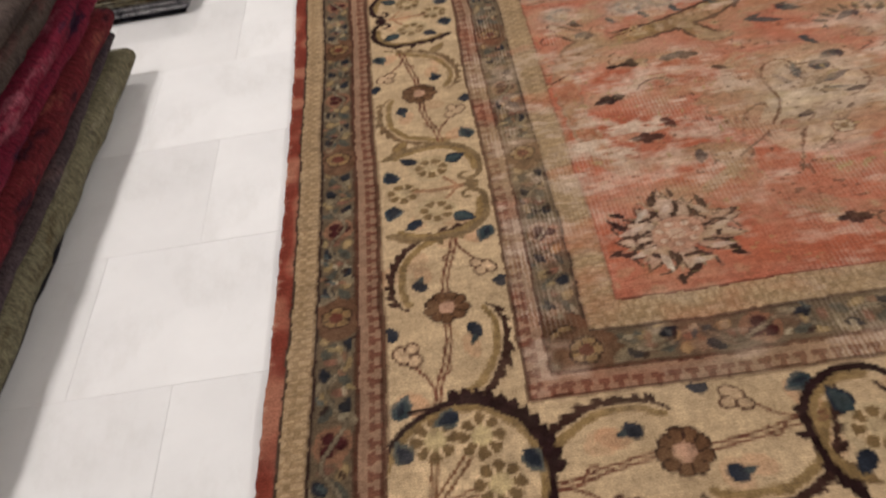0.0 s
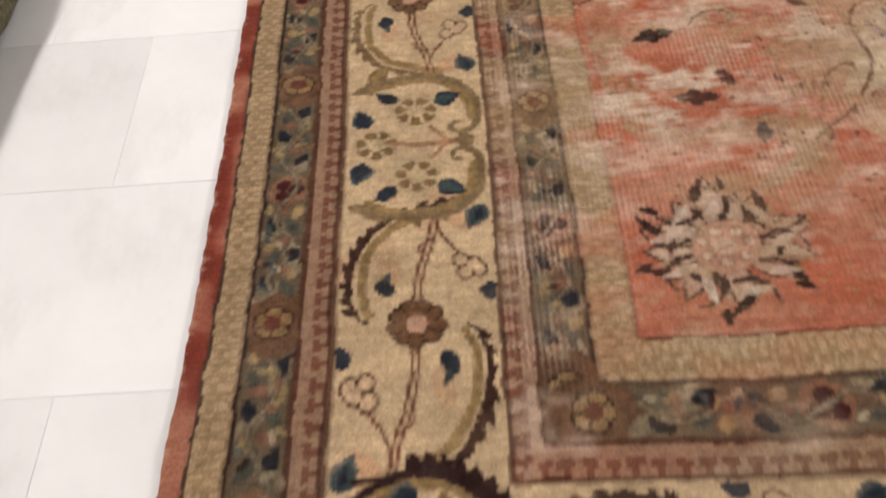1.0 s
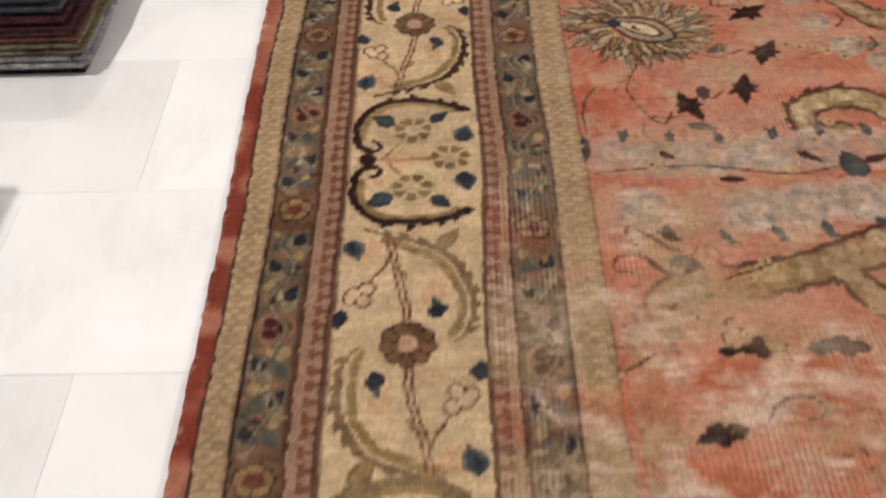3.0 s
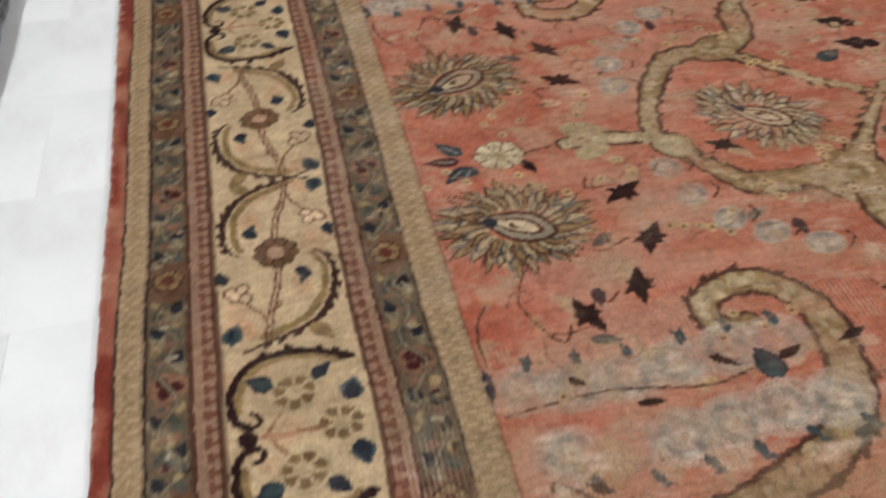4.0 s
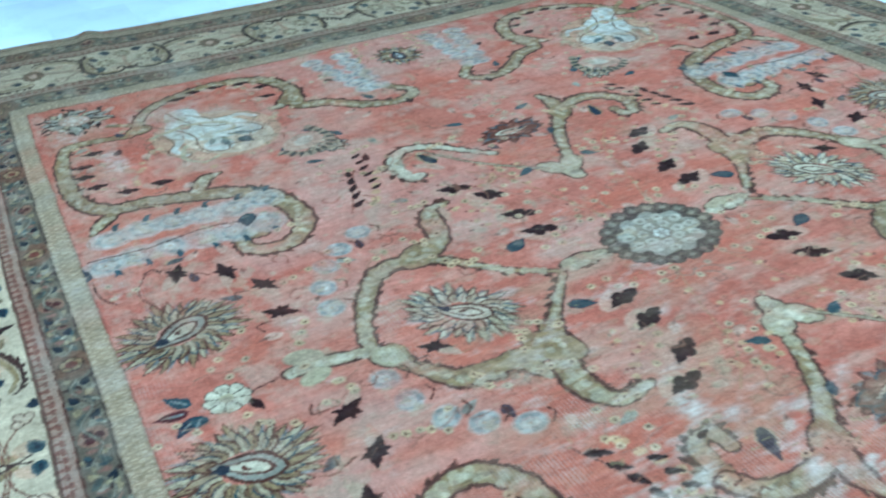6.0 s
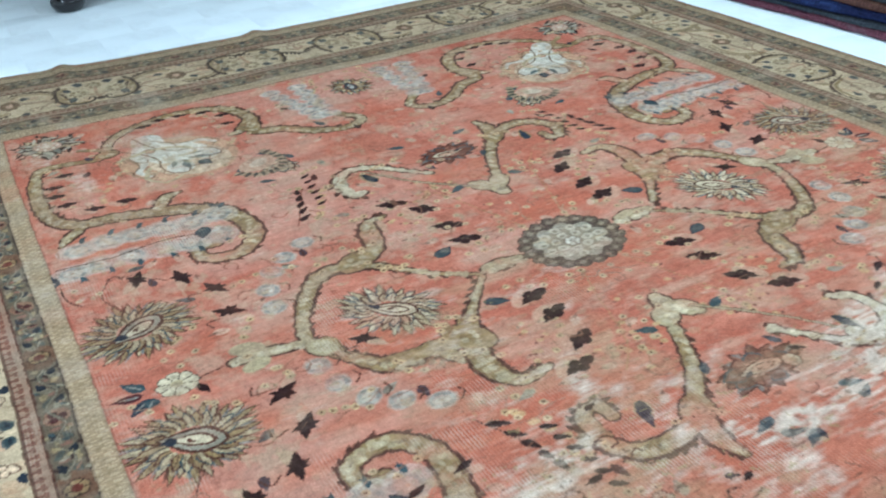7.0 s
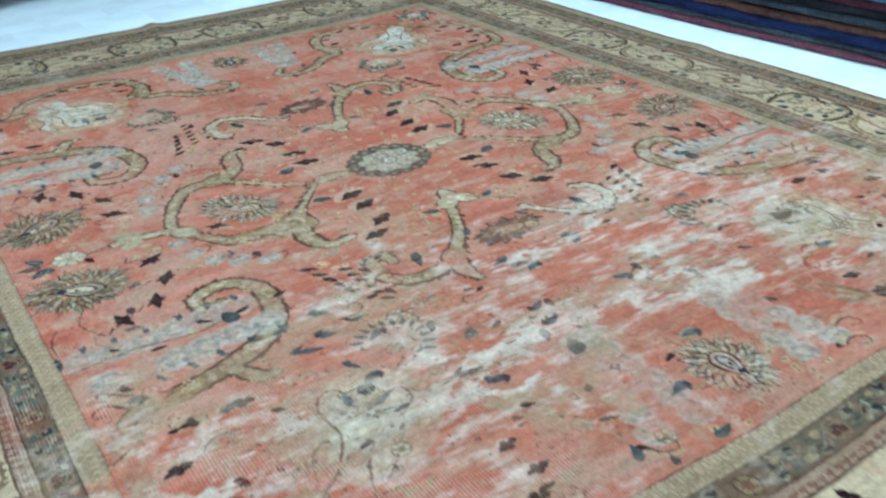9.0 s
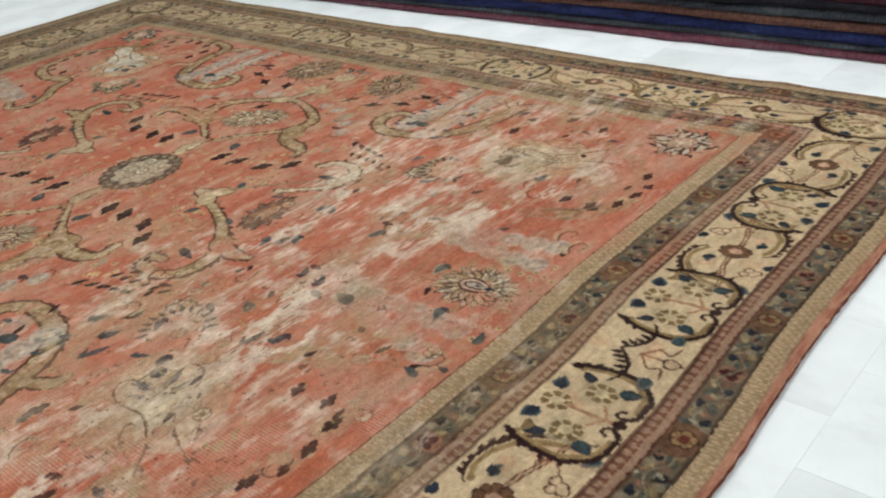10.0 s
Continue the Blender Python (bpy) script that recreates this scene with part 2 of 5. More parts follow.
class Pen:
    """Draws in a frame of its own: origin, first axis, second axis; first axis scaled by k."""

    def __init__(self, o=(0, 0), a=(1, 0), b=(0, 1)):
        self.o, self.a, self.b = np.array(o, float), np.array(a, float), np.array(b, float)

    def at(self, p):
        return self.o + self.a * p[0] + self.b * p[1]

    def sub(self, p, deg=0.0, flip=1):
        c, s = math.cos(radians(deg)), math.sin(radians(deg))
        return Pen(self.at(p), self.a * c + self.b * s, (self.b * c - self.a * s) * flip)

    def local(self, win):
        """Local coordinates of the knots in a window."""
        dx, dy = WP[win] - self.o[0], WQ[win] - self.o[1]
        return dx * self.a[0] + dy * self.a[1], dx * self.b[0] + dy * self.b[1]

    def area(self, r):
        return window(self.o[0] - r, self.o[0] + r, self.o[1] - r, self.o[1] + r)

    def oval(self, p, rx, ry, col, deg=0.0, alpha=1.0):
        s = self.sub(p, deg)
        w = s.area(max(rx, ry))
        x, y = s.local(w)
        lay(w, (np.sqrt((x / rx) ** 2 + (y / ry) ** 2) - 1) * min(rx, ry), col, alpha)

    def leaf(self, p, deg, length, width, col, rim=None, alpha=1.0):
        """A pointed leaf that starts at p and points along deg."""
        if rim:
            self.leaf(p, deg, length + 0.006, width + 0.009, rim)
        s = self.sub(p, deg)
        w = s.area(length)
        x, y = s.local(w)
        t = np.clip(x / length, 0, 1)
        lay(w, np.abs(y) - width / 2 * np.sin(np.pi * t**0.7) + np.where((x < 0) | (x > length), 0.01, 0), col, alpha)

    def line(self, pts, width, col, ends=None, alpha=1.0, bend=True, wave=0.0, swell=0.0):
        """A stroke through points on a smooth curve; ends: the width at the far end."""
        pts = [self.at(p) for p in pts]
        if bend and len(pts) > 2:
            pts = curve_through(pts)
        ends = width if ends is None else ends
        n = len(pts) - 1
        arr = np.array(pts)
        big = width * (1 + swell)
        w = window(arr[:, 0].min() - big, arr[:, 0].max() + big, arr[:, 1].min() - big, arr[:, 1].max() + big)
        best = np.full(WP[w].shape, 1.0, np.float32)
        run = 0.0
        for k in range(n):
            a, d = arr[k], arr[k + 1] - arr[k]
            r = max(width, ends) * (1 + swell)
            sub = window(min(a[0], a[0] + d[0]) - r, max(a[0], a[0] + d[0]) + r, min(a[1], a[1] + d[1]) - r, max(a[1], a[1] + d[1]) + r)
            js, ks = sub[0].start - w[0].start, sub[1].start - w[1].start
            dx, dy = WP[sub] - a[0], WQ[sub] - a[1]
            t = np.clip((dx * d[0] + dy * d[1]) / max(d @ d, 1e-9), 0, 1)
            half = (width + (ends - width) * (k + t) / n) / 2
            if swell:
                half = half * (1 - 0.35 * swell + swell * np.sin(np.pi * np.clip((k + t) / n, 0, 1)) ** 2)
            if wave:
                half = half * (1 + wave * np.sin((run + t * np.hypot(*d)) * 170) + 0.8 * wave * np.sin((run + t * np.hypot(*d)) * 47))
                run += np.hypot(*d)
            v = best[max(js, 0):max(js, 0) + dx.shape[0], max(ks, 0):max(ks, 0) + dx.shape[1]]
            v[...] = np.minimum(v, (np.hypot(dx - t * d[0], dy - t * d[1]) - half)[:v.shape[0], :v.shape[1]])
        lay(w, best, col, alpha)

    def ring_flower(self, p, r, petals, col, heart, rim=None, hole=0.42, gap=None):
        s = self.sub(p)
        w = s.area(r * 1.3)
        x, y = s.local(w)
        rad, th = np.hypot(x, y), np.arctan2(y, x)
        lobes = np.abs(np.cos(petals * th / 2))
        edge = r * (0.82 + 0.18 * np.sqrt(lobes))
        if rim:
            lay(w, rad - edge - 0.0025, rim)
        lay(w, rad - edge, col)
        if rim:
            lay(w, np.maximum(np.abs(lobes) - 0.22, (rad - edge) * 30) * 0.012, rim, 0.8)
        if gap:
            lay(w, np.maximum(np.abs(lobes) - 0.4, (rad - edge) * 30) * 0.012, gap)
        lay(w, rad - r * hole, heart)

    def posy(self, p, r, deg=0.0, worn=0.0):
        """A pale blossom ringed by short grey-blue dashes."""
        s = self.sub(p, deg)
        s.oval((0, 0), r * 1.3, r * 1.1, (0.38, 0.31, 0.24), 0, 0.55)
        for k in range(8):
            a = 2 * math.pi * k / 8
            s.oval((r * 0.85 * math.cos(a), r * 0.75 * math.sin(a)), r * 0.34, r * 0.2, ((0.22, 0.21, 0.18), (0.33, 0.3, 0.245), (0.16, 0.165, 0.15))[k % 3], math.degrees(a) + 90, 0.75 - worn)
        s.oval((0, 0), r * 0.55, r * 0.42, (0.42, 0.345, 0.26), 0, 0.7)
        s.oval((r * 0.05, 0), r * 0.16, r * 0.14, (0.36, 0.22, 0.13), 0, 0.8)

    def palmette(self, p, rx, ry, deg, leaves, seed, dark=BROWN, outer=(OLIVE, STONE), core=PALE, inner=(0.235, 0.2, 0.145)):
        """A serrated flower head of two rings of pointed leaves round an almond heart."""
        s = self.sub(p, deg)
        rng = random.Random(seed)
        for ring, (f, n) in enumerate(((1.0, leaves), (0.74, leaves - 4))):
            for k in range(n):
                a = 2 * math.pi * (k + 0.5 * ring) / n
                c, q = math.cos(a), math.sin(a)
                base = (0.33 * rx * c, 0.33 * ry * q)
                tip = (f * rx * c * rng.uniform(0.84, 1.08), f * ry * q * rng.uniform(0.84, 1.08))
                d = (tip[0] - base[0], tip[1] - base[1])
                ln = math.hypot(*d)
                wd = 2.0 * math.pi * math.sqrt(rx * ry) * 0.62 / n
                s.leaf(base, math.degrees(math.atan2(d[1], d[0])) + 14, ln, wd, outer[(k + ring) % 2], dark if ring == 0 or k % 2 else TEAL)
                if ring == 0:
                    s.leaf((0.5 * base[0] + 0.5 * tip[0], 0.5 * base[1] + 0.5 * tip[1]), math.degrees(math.atan2(d[1], d[0])) + 14, ln * 0.5, wd * 0.4, (0.13, 0.14, 0.13) if k % 3 else dark, None, 0.8)
        for k in range(leaves):
            a = 2 * math.pi * (k + 0.3) / leaves
            s.line([(0.4 * rx * math.cos(a), 0.4 * ry * math.sin(a)), (0.78 * rx * math.cos(a + 0.1), 0.78 * ry * math.sin(a + 0.1))], 0.0035, dark, 0.002, 0.8)
        for f, g, cc in ((0.5, 0.66, dark), (0.45, 0.5, inner), (0.34, 0.34, dark), (0.29, 0.22, core)):
            s.leaf((-f * rx, 0.0), 0, 2 * f * rx, g * ry, cc)
        s.leaf((0.08 * rx, 0.0), 160, 0.16 * rx, 0.1 * ry, dark)
        s.leaf((0.2 * rx, 0.0), 20, 0.24 * rx, 0.2 * ry, NAVY)

    def arabesque(self, pts, width, ends, teeth=0, side=1, col=OLIVE, fill=STONE, rim=(0.065, 0.028, 0.019), swell=0.5):
        """A scroll with a dark outline, pale blossoms inside and teeth along one side."""
        width, ends = width * 1.02, ends * 1.05
        path = curve_through([np.array(p, float) for p in pts])
        PASS["kind"] = "rim"
        self.line(pts, width + 0.014, rim, ends + 0.011, wave=0.07, swell=swell)
        if teeth:
            for k in np.linspace(0.04, 0.96, int(teeth * 1.8)):
                i = min(int(k * (len(path) - 1)), len(path) - 2)
                d = path[i + 1] - path[i]
                d = d / max(np.hypot(*d), 1e-6)
                hw = (width + (ends - width) * k) / 2 * (1 - 0.35 * swell + swell * math.sin(math.pi * k) ** 2)
                nrm = np.array((-d[1], d[0])) * side
                self.leaf(path[i] + nrm * hw * 0.7, math.degrees(math.atan2(nrm[1] + d[1], nrm[0] + d[0])), hw * 0.4 + 0.021 + 0.006 * math.sin(i * 2.7), 0.016, rim)
        PASS["kind"] = "fill"
        self.line(pts, width, col, ends, wave=0.06, swell=swell)
        rng = random.Random(int(1000 * abs(pts[0][0])))
        for k in np.linspace(0.03, 0.97, max(6, int(len(path) * 1.3))):
            i = int(k * (len(path) - 1))
            wd = (width + (ends - width) * k) * (1 - 0.35 * swell + swell * math.sin(math.pi * k) ** 2)
            q = path[i] + np.array((rng.uniform(-1, 1), rng.uniform(-1, 1))) * wd * 0.3
            kind = rng.random()
            if kind < 0.6:
                self.oval(q, rng.uniform(0.006, 0.011), rng.uniform(0.005, 0.008), PALE, rng.uniform(0, 180), 0.5)
            elif kind < 0.8:
                self.oval(q, 0.012, 0.009, fill, rng.uniform(0, 180), 0.8)
            else:
                self.leaf(q, rng.uniform(0, 360), wd * 0.5, wd * 0.2, (0.15, 0.11, 0.065), None, 0.7)
        PASS["kind"] = "rest"

    def joint(self, p, rx, ry, deg, col=OLIVE):
        """A broad joint where scrolls part, dotted with pale blossoms."""
        PASS["kind"] = "rim"
        self.oval(p, rx + 0.005, ry + 0.005, (0.065, 0.028, 0.019), deg)
        PASS["kind"] = "fill"
        self.oval(p, rx, ry, col, deg)
        j = self.sub(p, deg)
        for u, v in ((0.5, 0.1), (-0.45, -0.2), (0.05, 0.45), (0.0, -0.4), (-0.2, 0.2)):
            j.oval((u * rx, v * ry), 0.009, 0.007, PALE, 30, 0.5)
        PASS["kind"] = "rest"

    def buds(self, spots, size, col=INK, deg=0.0, pale=True):
        """Small three-lobed blossoms."""
        size = 1.2 * size
        for k, (x, y) in enumerate(spots):
            s = self.sub((x, y), deg + 9 * (k % 3))
            if pale:
                s.oval((0.02, -0.012), size * 1.0, size * 0.6, PALE, 20, 0.35)
            for dx, dy, r in ((-0.5, 0.05, 0.42), (0.05, 0.27, 0.36), (0.08, -0.27, 0.36), (0.55, 0.0, 0.34)):
                s.oval((dx * size, dy * size), r * size, r * size * 0.85, col)
            s.leaf((0.4 * size, 0), 5, 0.75 * size, 0.3 * size, col)
            s.leaf((-0.6 * size, 0), 165, 0.5 * size, 0.3 * size, col)

    def stars(self, spots, size, col=INK):
        for k, (x, y) in enumerate(spots):
            s = self.sub((x, y), 35 + 24 * k)
            s.leaf((0, 0), 200, size * 2.2, size * 0.9, PALE, None, 0.45)
            for a, f, wd in ((4, 1.35, 0.6), (176, 1.3, 0.55), (68, 0.8, 0.5), (112, 0.85, 0.5), (250, 0.65, 0.5), (305, 0.95, 0.45)):
                s.leaf((0, 0), a + 7 * math.sin(k * 3 + a), size * f, size * wd, col)
            s.oval((0, 0), size * 0.62, size * 0.4, col)
            s.line([(0.01, -size), (0.03, -size * 1.6), (0.012, -size * 2.1)], 0.004, BROWN)


def curve_through(pts, steps=7):
    """Catmull-Rom curve."""
    p = [2 * np.array(pts[0]) - pts[1]] + [np.array(q, float) for q in pts] + [2 * np.array(pts[-1]) - pts[-2]]
    out = []
    for k in range(1, len(p) - 2):
        for t in np.arange(steps) / steps:
            out.append(0.5 * (2 * p[k] + (p[k + 1] - p[k - 1]) * t + (2 * p[k - 1] - 5 * p[k] + 4 * p[k + 1] - p[k + 2]) * t * t
                              + (3 * p[k] - p[k - 1] - 3 * p[k + 1] + p[k + 2]) * t**3))
    return out + [p[-2]]


# ---- the carpet: grounds of the bands ----
ALONG = np.where(np.abs(WP) - FX > np.abs(WQ) - FY, WQ, WP)


def band(a, b):
    return (D >= a) & (D < b)


CV[:] = RED
streak = octaves(SHAPE, (90, 6), 21, 3)
deep = np.clip(streak * 0.9 + 0.8 * octaves(SHAPE, (9, 7), 31, 3) - 0.25, 0, 1)
CV += deep[..., None] * 0.75 * (np.array(DEEP, np.float32) - CV)
for a, b, col in ((0, 0.046, GOLD), (0.046, 0.104, SAGE), (0.104, 0.137, ROSE), (0.137, 0.318, CREAM), (0.318, 0.353, ROSE), (0.353, 0.409, SAGE), (0.409, 0.447, GOLD), (0.447, 9, EDGE)):
    CV[band(a, b)] = col
# chain of small hooks in the gold guards
for a, b in ((0.0, 0.046), (0.409, 0.447)):
    m = band(a, b)
    t = (D[m] - (a + b) / 2) / ((b - a) / 2)
    u = ALONG[m] / 0.019
    c1, c2 = u % 1 - 0.5, (u + 0.5) % 1 - 0.5
    v = (np.abs(np.hypot(c1, t * 0.42 + 0.14) - 0.27) < 0.085) | (np.abs(np.hypot(c2, t * 0.42 - 0.14) - 0.2) < 0.075)
    CV[m] += (v * 0.48)[:, None] * (np.array(GOLDD, np.float32) - CV[m])
# reciprocal hooks in the rose guards
for a, b, sgn in ((0.104, 0.137, 1), (0.318, 0.353, -1)):
    m = band(a, b)
    t = sgn * (D[m] - (a + b) / 2) / ((b - a) / 2)
    s = np.abs((ALONG[m] / 0.0215) % 1 - 0.5) * 2
    v = ((s < 0.34) & (t > -0.1)) | ((s < 0.75) & (np.abs(t - 0.1) < 0.2)) | ((s > 0.7) & (t < -0.75))
    CV[m] += (v * 0.8)[:, None] * (np.array((0.12, 0.04, 0.025), np.float32) - CV[m])
# dark lines between the bands
for b, wd, col in ((0.0, 0.003, BROWN), (0.046, 0.004, INK), (0.104, 0.005, BROWN), (0.137, 0.006, BROWN), (0.318, 0.009, BROWN), (0.353, 0.006, BROWN), (0.409, 0.006, INK), (0.447, 0.005, INK)):
    lay((slice(None), slice(None)), np.abs(D - b) - wd / 2, col, 0.9)


# ---- the carpet: borders ----
def guard(pen, half, seed):
    """Rosettes in boxes, trefoils and leaves along a sage guard; the pen's first axis runs along it."""
    rng = random.Random(seed)
    n = max(1, round(2 * half / 0.424))
    unit = 2 * half / n
    for k in range(n + 1):
        s = -half + k * unit
        pen.oval((s, 0), 0.048, 0.034, (0.115, 0.06, 0.034))
        pen.ring_flower((s, 0), 0.02, 5, (0.21, 0.13, 0.06), (0.1, 0.03, 0.02), INK, 0.5)
        if k == n:
            break
        m = s + unit / 2
        pen.oval((m, 0), 0.026, 0.024, (0.19, 0.1, 0.06))
        for dx, dy in ((-0.009, -0.006), (0.009, -0.006), (0, 0.01)):
            pen.oval((m + dx, dy), 0.009, 0.009, (0.05, 0.014, 0.014))
        for f, sg in ((0.14, -1), (0.25, 1), (0.37, -1), (0.63, 1), (0.75, -1), (0.86, 1)):
            c = s + f * unit
            pen.oval((c - 0.012, sg * 0.012), 0.02, 0.009, (0.2, 0.16, 0.105), rng.uniform(-60, 60), 0.8)
            pen.leaf((c - 0.02, -sg * 0.017), 30 * sg, 0.034, 0.014, (0.062, 0.064, 0.052), None, 0.9)
            pen.oval((c + 0.015, -sg * 0.014), 0.011, 0.007, (0.24, 0.17, 0.085), 20)
            pen.leaf((c - 0.012, sg * 0.008), 25 * sg, 0.027, 0.017, (0.018, 0.019, 0.024))
            pen.oval((c + 0.02, sg * 0.006), 0.006, 0.01, (0.18, 0.09, 0.06))
        vine = [(s + unit * f, 0.013 * math.sin(f * 25.1 + k)) for f in np.linspace(0.1, 0.9, 13)]
        pen.line(vine, 0.0075, (0.055, 0.04, 0.028), 0.0075, 0.8)
        pen.line(vine, 0.004, (0.21, 0.172, 0.115), 0.004, 0.7)
        for j in range(26):
            f = rng.uniform(0.1, 0.9)
            if 0.42 < f < 0.58:
                continue
            pen.leaf((s + f * unit, rng.uniform(-0.022, 0.022)), rng.uniform(0, 360), 0.017, 0.0075, (INK, (0.3, 0.25, 0.17), (0.05, 0.065, 0.065), (0.19, 0.1, 0.06), (0.27, 0.2, 0.1))[j % 5], None, 0.85)


def spray(pen, s0, e, worn):
    """A flower on a forked stem between two serrated crescents; e: the side of the lower crescent."""
    p = pen.sub((s0, 0), 0, e)
    dk = (0.15, 0.095, 0.05) if worn else (0.042, 0.02, 0.015)
    rust = (0.13, 0.05, 0.03)
    for sg in (1, -1):
        at = lambda x, y: (x * sg, y * sg)
        turn = 0 if sg > 0 else 180
        blade = [at(*q) for q in ((-0.003, -0.054), (-0.012, -0.064), (-0.042, -0.075), (-0.08, -0.074), (-0.115, -0.062), (-0.145, -0.042), (-0.163, -0.01), (-0.176, 0.03), (-0.19, 0.062))]
        inner = [at(*q) for q in ((-0.01, -0.05), (-0.042, -0.063), (-0.08, -0.061), (-0.11, -0.049), (-0.138, -0.028), (-0.155, 0.005), (-0.17, 0.035))]
        p.line(inner, 0.009, OLIVE, 0.014)
        p.line(blade, 0.006, dk, 0.007, swell=1.0)
        path = curve_through([np.array(q) for q in blade])
        for i in range(8, len(path) - 6, 4):
            d = path[i + 1] - path[i]
            a = math.degrees(math.atan2(d[1], d[0]))
            p.leaf(path[i], a + 32, 0.017 + 0.005 * math.sin(i * 1.9), 0.011, dk)
        p.leaf(path[-20], turn + 215, 0.04, 0.014, OLIVE, (0.16, 0.1, 0.05))
        p.oval(at(-0.075, -0.028), 0.02, 0.013, CORAL, 20, 0.32)
        p.oval(at(-0.15, 0.055), 0.024, 0.016, CORAL, 60, 0.38)
        # double stem with its fork and outlined blossom
        for off in (0.0035, -0.0035):
            p.line([at(-0.03, off), at(-0.077, 0.006 + off), at(-0.122, 0.018 + off), at(-0.168, 0.026 + off)], 0.0042, rust, 0.0035)
        p.line([at(-0.148, 0.024), at(-0.122, 0.03), at(-0.105, 0.042), at(-0.092, 0.05)], 0.004, rust)
        p.line([at(-0.12, 0.02), at(-0.11, 0.006), at(-0.1, 0.004)], 0.0035, rust)
        for q in ((-0.085, 0.05), (-0.078, 0.064), (-0.066, 0.054), (-0.07, 0.07)):
            p.oval(at(*q), 0.0115, 0.0105, BROWN)
        for q in ((-0.085, 0.05), (-0.078, 0.064), (-0.066, 0.054), (-0.07, 0.07)):
            p.oval(at(*q), 0.0082, 0.0072, (0.5, 0.35, 0.22))
        p.leaf(at(-0.052, 0.078), turn + 10, 0.03, 0.022, NAVY)
        p.oval(at(-0.05, -0.034), 0.0135, 0.0105, NAVY, 30)
        p.leaf(at(-0.058, -0.034), turn + 160, 0.016, 0.01, TEAL)
        p.leaf(at(-0.17, 0.076), turn - 20, 0.034, 0.02, TEAL, (0.1, 0.1, 0.09))
        p.leaf(at(-0.165, 0.074), turn - 10, 0.022, 0.008, NAVY)
    p.ring_flower((0, 0), 0.031, 9, (0.12, 0.062, 0.032), (0.42, 0.25, 0.17), INK, 0.4)


def medallion(pen, s0, e, dark, worn):
    """A bracket of two scrolls round three flowers; e: the side of its spine."""
    p = pen.sub((s0, 0), 0, e)
    col = INK if dark else ((0.17, 0.115, 0.06) if worn else (0.14, 0.08, 0.04))
    for sg in (1, -1):
        arc = [(0.014 * sg, 0.058), (0.026 * sg, 0.073), (0.05 * sg, 0.08), (0.088 * sg, 0.074), (0.122 * sg, 0.045), (0.131 * sg, 0.0), (0.118 * sg, -0.052), (0.108 * sg, -0.062)]
        p.line([(x * 0.93, y * 0.9) for x, y in arc[2:]], 0.016, OLIVE, 0.008)
        p.line(arc, 0.01, col, 0.012)
        p.line([(0.014 * sg, 0.058), (0.02 * sg, 0.047), (0.031 * sg, 0.047), (0.036 * sg, 0.056)], 0.007, col)
        p.leaf((0.112 * sg, -0.058), 250 if sg > 0 else 290, 0.026, 0.016, col)
        for x, y in curve_through([np.array(q) for q in arc[4:]])[2::5]:
            p.leaf((x, y), 20 if sg > 0 else 160, 0.017, 0.011, col)
        p.oval((0.06 * sg, 0.0), 0.036, 0.034, (0.42, 0.33, 0.2), 0, 0.6)
        p.ring_flower((0.06 * sg, 0.002), 0.027, 7, (0.155, 0.1, 0.045), (0.46, 0.35, 0.21), None, 0.45, CREAM)
        p.leaf((0.074 * sg, 0.026), 60 if sg > 0 else 120, 0.034, 0.02, TEAL, NAVY)
        p.leaf((0.078 * sg, -0.022), -50 if sg > 0 else 230, 0.036, 0.022, NAVY)
        p.leaf((0.032 * sg, -0.062), -15 if sg > 0 else 195, 0.034, 0.021, NAVY, (0.05, 0.07, 0.08))
    p.ring_flower((0, -0.048), 0.026, 7, (0.155, 0.1, 0.045), (0.46, 0.35, 0.21), None, 0.45, CREAM)
    p.line([(0, 0.06), (0.003, 0.02), (0, -0.028)], 0.009, (0.3, 0.16, 0.09))
    p.line([(0, 0.04), (0.03, 0.02)], 0.006, (0.3, 0.16, 0.09))
    p.line([(0, 0.04), (-0.03, 0.02)], 0.006, (0.3, 0.16, 0.09))
    p.oval((0, 0.062), 0.013, 0.012, col)


def corner_medallion(sp, sq):
    p = Pen((sp * (FX + 0.228), sq * (FY + 0.228)), (sp, 0), (0, sq))
    p.oval((0.0, 0.0), 0.105, 0.105, INK)
    p.oval((0.0, 0.0), 0.097, 0.097, OLIVE)
    p.oval((0.0, 0.0), 0.088, 0.088, CREAM)
    for x, y in ((-0.026, -0.052), (0.031, -0.056), (-0.042, 0.009)):
        for off in (0.003, -0.003):
            p.line([(0.036 + off, 0.03 - off), (x + off, y - off)], 0.004, (0.15, 0.07, 0.035))
        p.ring_flower((x, y), 0.03, 8, (0.14, 0.09, 0.042), (0.45, 0.35, 0.19), None, 0.45, CREAM)
    for a, b in (((0.0, -0.086), 20), ((0.062, -0.03), 300), ((-0.075, -0.03), 120), ((0.01, 0.045), 40), ((0.05, 0.05), 30)):
        p.leaf(a, b, 0.03, 0.018, NAVY, (0.08, 0.085, 0.075))
    for k in range(12):
        a = 180 + 90 * k / 11
        c, s = math.cos(radians(a)), math.sin(radians(a))
        p.leaf((0.1 * c, 0.1 * s), a + 20, 0.024, 0.018, INK)
    p.line([(-0.075, -0.075), (-0.1, -0.02), (-0.098, 0.06)], 0.012, INK, 0.006)
    p.line([(-0.075, -0.075), (-0.02, -0.1), (0.06, -0.098)], 0.012, INK, 0.006)


